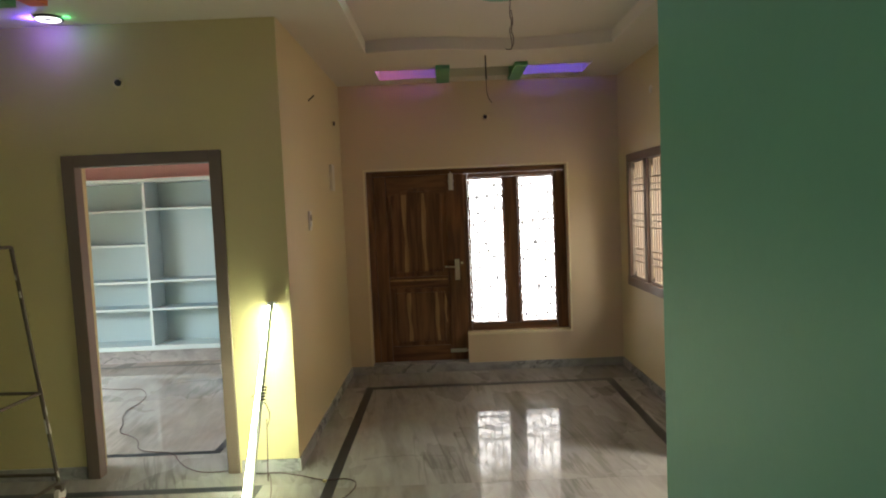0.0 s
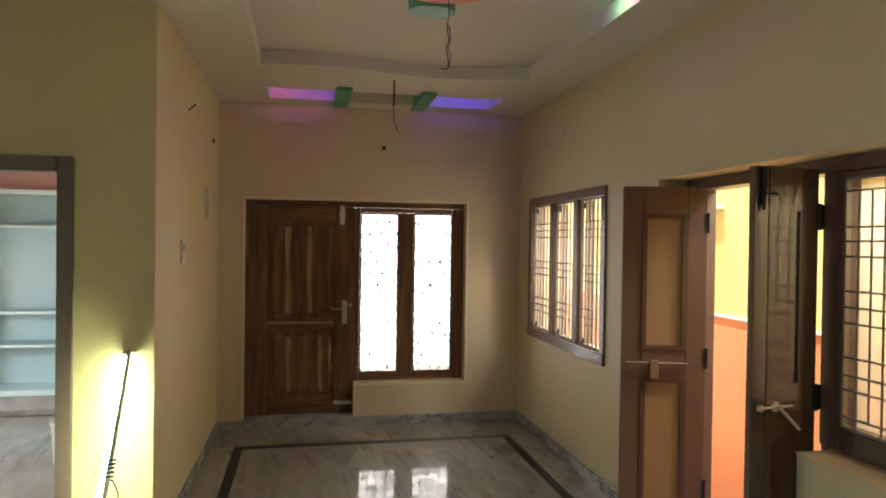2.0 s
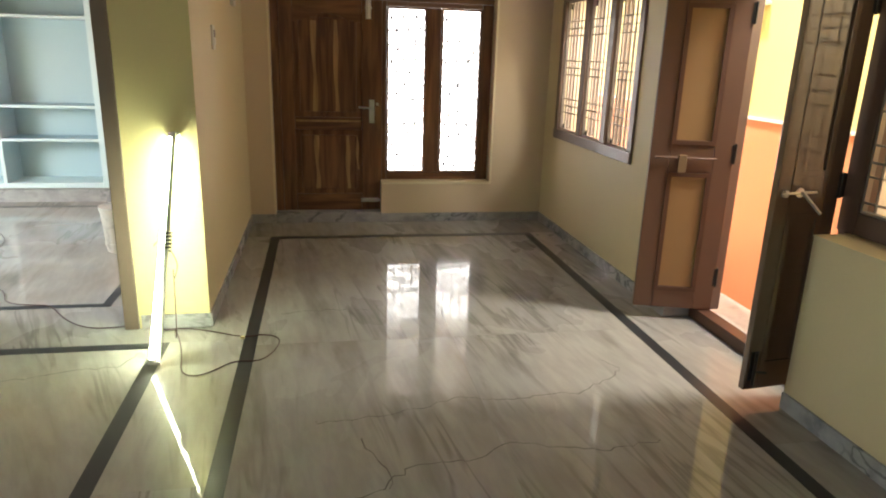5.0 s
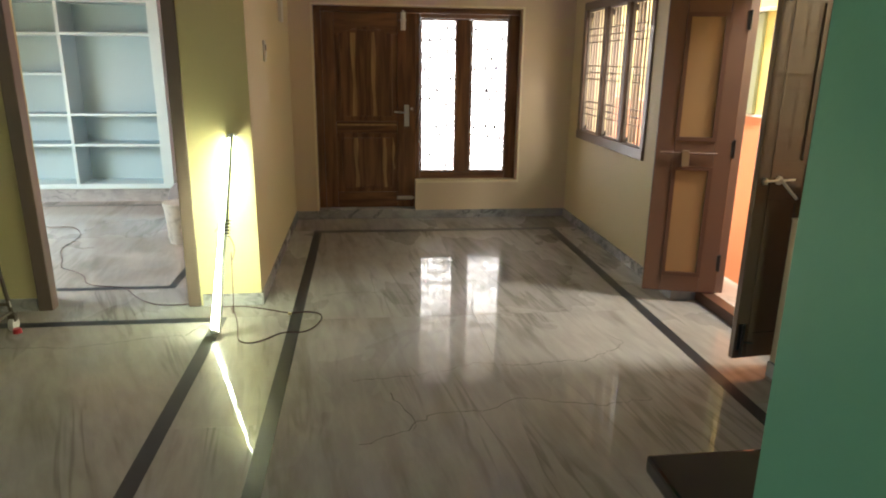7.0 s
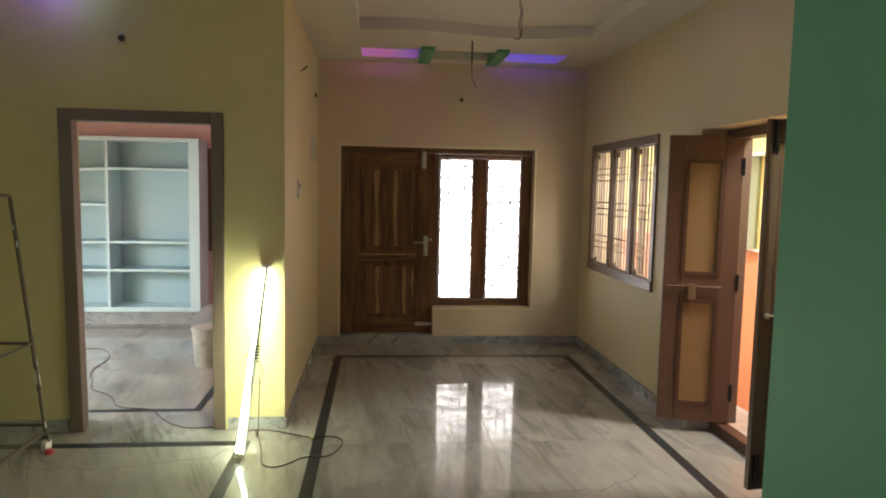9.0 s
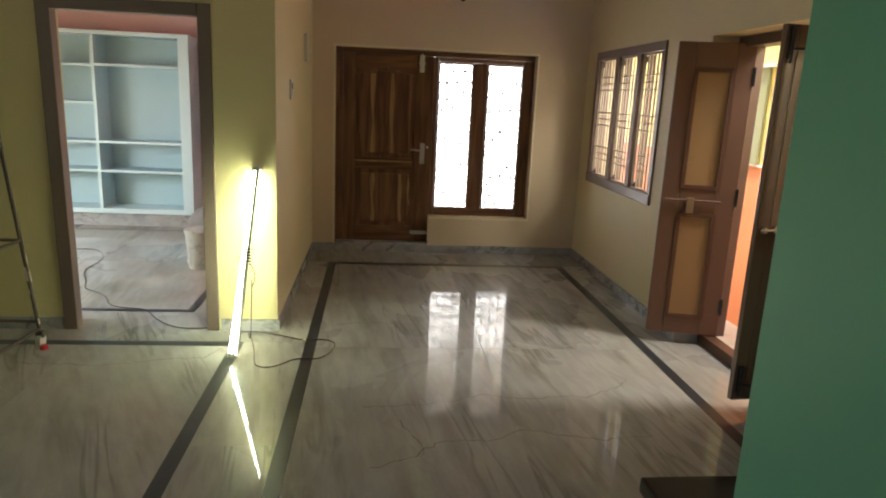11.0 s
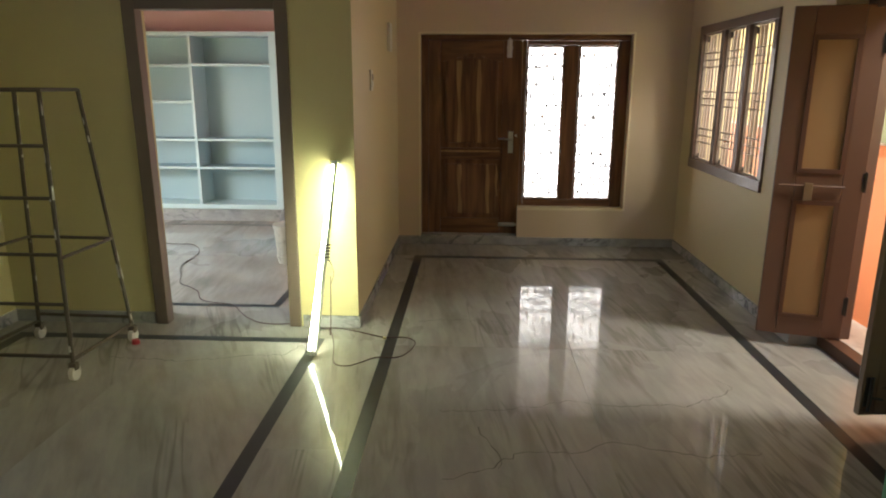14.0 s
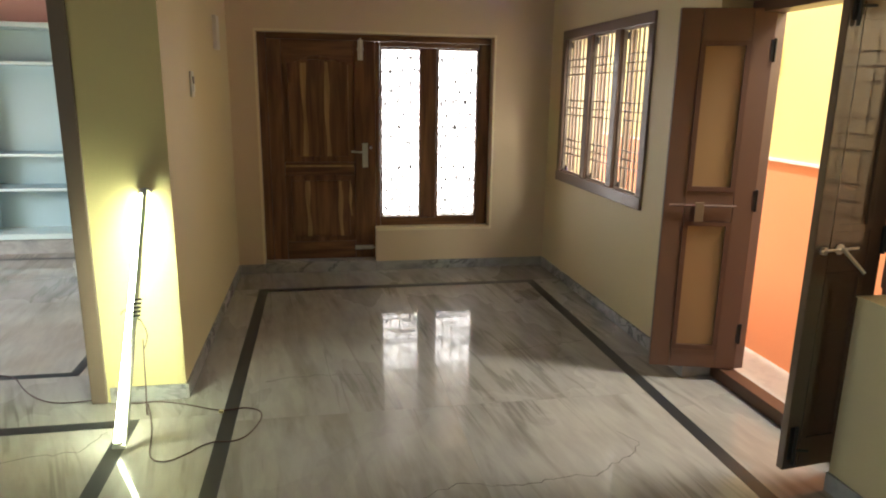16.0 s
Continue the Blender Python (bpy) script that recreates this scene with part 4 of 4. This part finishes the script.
def petal(angle, r0, length, w0, w1):
    pts = []
    n = 16
    for i in range(n + 1):
        s = i / n
        w = w0 + (w1 - w0) * (math.sin(min(1, s * 1.15) * math.pi / 2) ** 3)
        if s > 0.8:
            w *= 1 - ((s - 0.8) / 0.2) ** 2 * 0.75
        pts.append((r0 + length * s, w))
    out = [(x, -w) for x, w in pts] + [(x, w) for x, w in reversed(pts)]
    ca, sa = math.cos(angle), math.sin(angle)
    return prism([(0.59 + x * ca - y * sa, 3.84 + x * sa + y * ca) for x, y in out], 3.003, 3.10)


for a in (0, math.pi):
    put("petal", petal(a, 0.285, 0.34, 0.025, 0.085), M_GREEN, orn)
for a in (math.pi / 2, -math.pi / 2):
    bmp = prism([(0.59 + 0.13 * math.cos(t) , 3.84 + (math.copysign(1, a)) * 0.43 + 0.10 * math.sin(t)) for t in [2 * math.pi * i / 24 for i in range(24)]], 3.003, 3.10)
    put("petal", bmp, M_GREEN, orn)


def hook_wire(name, pts, label):
    cable(name, pts, 0.0026, M_CABLE, label, "wire")


hook_wire("hanging_wire", [(0.598, 3.845, 2.80), (0.612, 3.85, 2.74), (0.592, 3.84, 2.69), (0.611, 3.85, 2.65), (0.603, 3.85, 2.60), (0.588, 3.845, 2.585)], "loose brown strand of the hanging wire")
hook_wire("hanging_wire", [(0.59, 3.84, 3.10), (0.592, 3.845, 2.98), (0.598, 3.85, 2.85), (0.590, 3.86, 2.78), (0.605, 3.85, 2.73), (0.585, 3.86, 2.70), (0.600, 3.85, 2.63), (0.597, 3.86, 2.58), (0.560, 3.85, 2.592)], "dark twisted wire hanging from the ceiling ring")
hk = thing("fan_hook", (0.585, 5.85, 3.0), "dark fan hook rod with a curled wire end", "ceiling hook")
put("rod", rodded((0.585, 5.85, 2.80), (0.585, 5.85, 3.0), 0.007, 8), M_BLACK, hk)
at_parent(cable("wire", [(0.585, 5.85, 2.82), (0.583, 5.85, 2.74), (0.592, 5.85, 2.66), (0.61, 5.85, 2.62), (0.628, 5.85, 2.60)], 0.0035, M_CABLE, "", "", hk))

# green bars across the lit slot
for x0, x1 in ((0.155, 0.283), (0.870, 0.985)):
    gb = thing("ceiling_bar", ((x0 + x1) / 2, 6.5, 3.0), "green plaster bar across the lit ceiling slot", "ceiling moulding", "bars across the ceiling slot")
    bm = bmesh.new()
    box(bm, x0, x1, 6.15, 6.86, 2.965, 2.998, bevel=0.003)
    box(bm, x0 + 0.004, x1 - 0.004, SY0 + 0.002, SY1 - 0.002, 2.998, 3.139)
    put("bar", bm, M_GREEN, gb)

hb = thing("ceiling_bar", (-2.015, 3.2, 3.0), "orange plaster bar on the hall ceiling", "ceiling moulding")
put("bar", boxed(-2.065, -1.965, 2.4, 3.857, 2.935, 2.999, bevel=0.003), M_ORANGE, hb)
hb = thing("ceiling_bar", (-2.25, 3.2, 3.0), "green plaster bar on the hall ceiling", "ceiling moulding")
put("bar", boxed(-2.34, -2.175, 2.4, 3.91, 2.950, 2.999, bevel=0.003), M_GREEN, hb)


def downlight(at, colours, watts):
    x, y, z = at
    t = thing("downlight", at, "round ceiling downlight with a glowing coloured ring", "downlight", "ceiling downlights")
    part("bezel", lathe([(0.072, 0.0), (0.085, -0.004), (0.088, -0.012), (0.080, -0.016), (0.07, -0.012)], 32), M_BLACK, t, "dark bezel", True)
    part("light_ring", lathe([(0.030, -0.012), (0.045, -0.020), (0.068, -0.018), (0.074, -0.010), (0.068, -0.001), (0.03, -0.001), (0.030, -0.012)], 32), M_RING, t, "white glowing ring", True)
    part("centre", lathe([(0.0, -0.014), (0.024, -0.014), (0.029, -0.010), (0.029, 0.0), (0, 0)], 24), M_BLACK, t, "dark centre cap", True)
    for dx, dy, c, k in colours:
        lp = bpy.data.lights.new("coloured_led", "POINT")
        lp.energy, lp.color, lp.shadow_soft_size = watts * k, c, 0.01
        ob = new("coloured_led", lp)
        ob.parent = t
        ob.location = (dx, dy, -0.028)
    return t


VIO, PNK, GRN, BLU = (0.20, 0.09, 1.0), (1.0, 0.14, 0.5), (0.12, 1.0, 0.3), (0.10, 0.05, 1.0)
downlight((-0.227, 4.03, 3.10), ((-0.10, 0, VIO, 1.2), (0.10, 0, PNK, 0.5), (0.0, 0.10, GRN, 0.25)), LED_W)
downlight((1.417, 3.98, 3.10), ((-0.10, 0, VIO, 0.7), (0.10, 0.02, GRN, 0.5), (0.09, -0.1, PNK, 0.6)), LED_W)
downlight((-2.212, 4.278, 3.0), ((-0.10, 0, VIO, 1.8), (0.10, 0, GRN, 0.15)), LED_W)
slot = new("led_strip")
slot.location = (0.58, 6.30, 3.06)
tagged(slot, "colour-changing light strip hidden in the ceiling slot", "led strip")
put("strip", boxed(SX0, SX1, SY0 + 0.002, SY0 + 0.012, 3.022, 3.032), M_PLASTIC, slot)
for x0, x1, c, watts in ((-0.40, -0.16, PNK, 0.55), (-0.16, 0.15, VIO, 0.8), (0.99, 1.28, VIO, 0.9), (1.28, 1.57, BLU, 1.1)):
    lp = area_light("coloured_led", look(((x0 + x1) / 2, SY0 + 0.02, 3.035), ((x0 + x1) / 2, SY1, 3.06)), x1 - x0, 0.012, watts * 0.36, c)

# ---- wall fittings ----
def wall_socket(at, normal, label, hole=True):
    t = thing("lamp_point", at, label, "lamp point", "bare lamp points on the walls")
    q = Vector(normal).to_track_quat("Z", "Y").to_matrix().to_4x4()
    b1 = lathe([(0.0, 0.0), (0.034, 0.0), (0.036, 0.004), (0.030, 0.010), (0.022, 0.011)], 20)
    b2 = lathe([(0.022, 0.004), (0.020, 0.022), (0.012, 0.026), (0.0, 0.026)], 16)
    for nm, b, m in (("plate", b1, M_CREAM), ("holder", b2, M_BLACK)):
        bmesh.ops.transform(b, matrix=q, verts=b.verts[:])
        part(nm, b, m, t, "", True)


wall_socket((0.64, YF, 2.63), (0, -1, 0), "small dark lamp point on the pinkish front wall")
wall_socket((XL, 6.545, 2.57), (1, 0, 0), "small dark lamp point near the passage corner")
wall_socket((-1.895, YD, 2.62), (0, -1, 0), "small dark lamp point above the bedroom doorway")
wh = thing("lamp_point", (XL, 5.43, 2.612), "short dark wire end sticking out of the wall", "wire")
part("wire", rodded((0, 0, 0), (0.05, -0.01, 0.04), 0.006, 8), M_BLACK, wh)
wp = thing("lamp_point", (XR, 5.89, 2.665), "small round ivory cover plate on the wall", "cover plate")
b = lathe([(0, 0.012), (0.03, 0.010), (0.036, 0.0), (0, 0)], 20)
bmesh.ops.transform(b, matrix=Vector((-1, 0, 0)).to_track_quat("Z", "Y").to_matrix().to_4x4(), verts=b.verts[:])
part("plate", b, M_PLASTIC, wp, "", True)
s1 = thing("switch_plate", (XL, 5.22, 1.665), "ivory switch plate on the cream wall", "switch")
part("plate", boxed(0, 0.014, -0.045, 0.045, -0.075, 0.075, bevel=0.006), M_PLASTIC, s1)
part("rocker", boxed(0.014, 0.021, -0.02, 0.02, -0.045, -0.002, bevel=0.003), M_WHITE, s1)
part("rocker", boxed(0.014, 0.021, -0.02, 0.02, 0.002, 0.045, bevel=0.003), M_GRILL, s1)
s2 = thing("fuse_box", (XL, 6.29, 2.04), "slim ivory fuse box on the cream wall", "fuse box")
part("cover", boxed(0, 0.03, -0.07, 0.07, -0.12, 0.12, bevel=0.006), M_PLASTIC, s2)

# ---- marble slabs and inlays of the floor ----
floor_ob = bpy.data.objects["floor"]
rnd = random.Random(3)


def slabs(x0, x1, y0, y1, sx, sy, stone=M_FLOOR):
    nx, ny = max(1, round((x1 - x0) / sx)), max(1, round((y1 - y0) / sy))
    for i in range(nx):
        for j in range(ny):
            ax0, ax1 = x0 + (x1 - x0) * i / nx, x0 + (x1 - x0) * (i + 1) / nx
            ay0, ay1 = y0 + (y1 - y0) * j / ny, y0 + (y1 - y0) * (j + 1) / ny
            part("marble_slab", boxed(ax0 + 0.0004, ax1 - 0.0004, ay0 + 0.0004, ay1 - 0.0004, -0.02, 0.0), stone, floor_ob)


def inlay(x0, x1, y0, y1):
    part("black_inlay", boxed(x0, x1, y0, y1, -0.02, 0.0005), M_STRIP, floor_ob, "black granite inlay strip")


inlay(1.675, 1.75, YB, 6.41)
inlay(-0.645, 1.75, 6.41, 6.49)
inlay(-0.645, -0.57, YB, 6.41)
inlay(-1.125, -1.05, YB, 4.17)
XI = -3.12
inlay(XI, -1.05, 4.17, 4.245)
inlay(XI, XI + 0.075, YB, 4.17)
inlay(XW, -1.53, 4.85, 4.91)
inlay(-1.59, -1.53, 4.91, 7.77)
inlay(XW, -1.53, 7.77, 7.83)
slabs(-0.57, 1.675, YB, 6.41, 1.12, 2.25)
slabs(1.75, 2.18, YB, 6.49, 0.4, 1.8)
slabs(XL, 2.0, 6.49, 7.0, 1.4, 0.6)
slabs(XL, -0.645, 4.245, 6.49, 0.4, 1.2)
slabs(-1.05, -0.645, YB, 4.245, 0.5, 1.5)
slabs(XH, XL, 4.245, 4.85, 1.25, 0.7, M_FLOOR_HALL)
slabs(XH, XI, YB, 4.245, 0.5, 1.7, M_FLOOR_HALL)
slabs(XI + 0.075, -1.125, YB, 4.17, 0.95, 2.25, M_FLOOR_HALL)
slabs(XW, -1.59, 4.91, 7.77, 1.2, 1.45)
slabs(-1.53, -1.09, 4.85, 8.42, 0.5, 1.8)
slabs(XW, -1.53, 7.83, 8.42, 1.3, 0.6)


# cracks in the marble
def crack(points, seed):
    rnd = random.Random(seed)
    pts = []
    for (ax, ay), (bx, by) in zip(points, points[1:]):
        n = max(2, int(math.hypot(bx - ax, by - ay) / 0.035))
        for i in range(n):
            t = i / n
            pts.append(Vector((ax + (bx - ax) * t + rnd.uniform(-0.014, 0.014), ay + (by - ay) * t + rnd.uniform(-0.014, 0.014), 0.0008)))
    bm = bmesh.new()
    left, right = [], []
    for i, p in enumerate(pts):
        d = (pts[min(i + 1, len(pts) - 1)] - pts[max(i - 1, 0)]).normalized()
        w = rnd.uniform(0.0012, 0.0034)
        o = Vector((-d.y, d.x, 0)) * w
        left.append(bm.verts.new(p + o))
        right.append(bm.verts.new(p - o))
    for i in range(len(pts) - 1):
        bm.faces.new((left[i], right[i], right[i + 1], left[i + 1]))
    bmesh.ops.recalc_face_normals(bm, faces=bm.faces[:])
    part("crack", bm, M_CRACK, floor_ob, "thin dark crack in the marble")


crack([(-0.19, 2.66), (0.02, 2.78), (0.16, 2.91), (0.43, 2.92), (0.58, 3.02), (0.97, 2.91), (1.3, 2.95)], 1)
crack([(-0.25, 3.28), (0.03, 3.30), (0.30, 3.37), (0.42, 3.43), (0.71, 3.37), (0.96, 3.43), (1.04, 3.39), (1.38, 3.62), (1.31, 3.80)], 2)
crack([(-2.30, 3.87), (-1.80, 3.83), (-1.53, 3.92), (-1.25, 3.96), (-1.15, 4.17)], 3)
crack([(-0.45, 4.62), (-0.28, 4.66), (0.15, 4.64)], 4)
crack([(1.0, 4.86), (1.3, 4.93), (1.66, 4.98)], 5)
crack([(-0.05, 3.12), (-0.00, 3.01), (0.04, 2.90), (0.07, 2.80), (-0.00, 2.74)], 6)
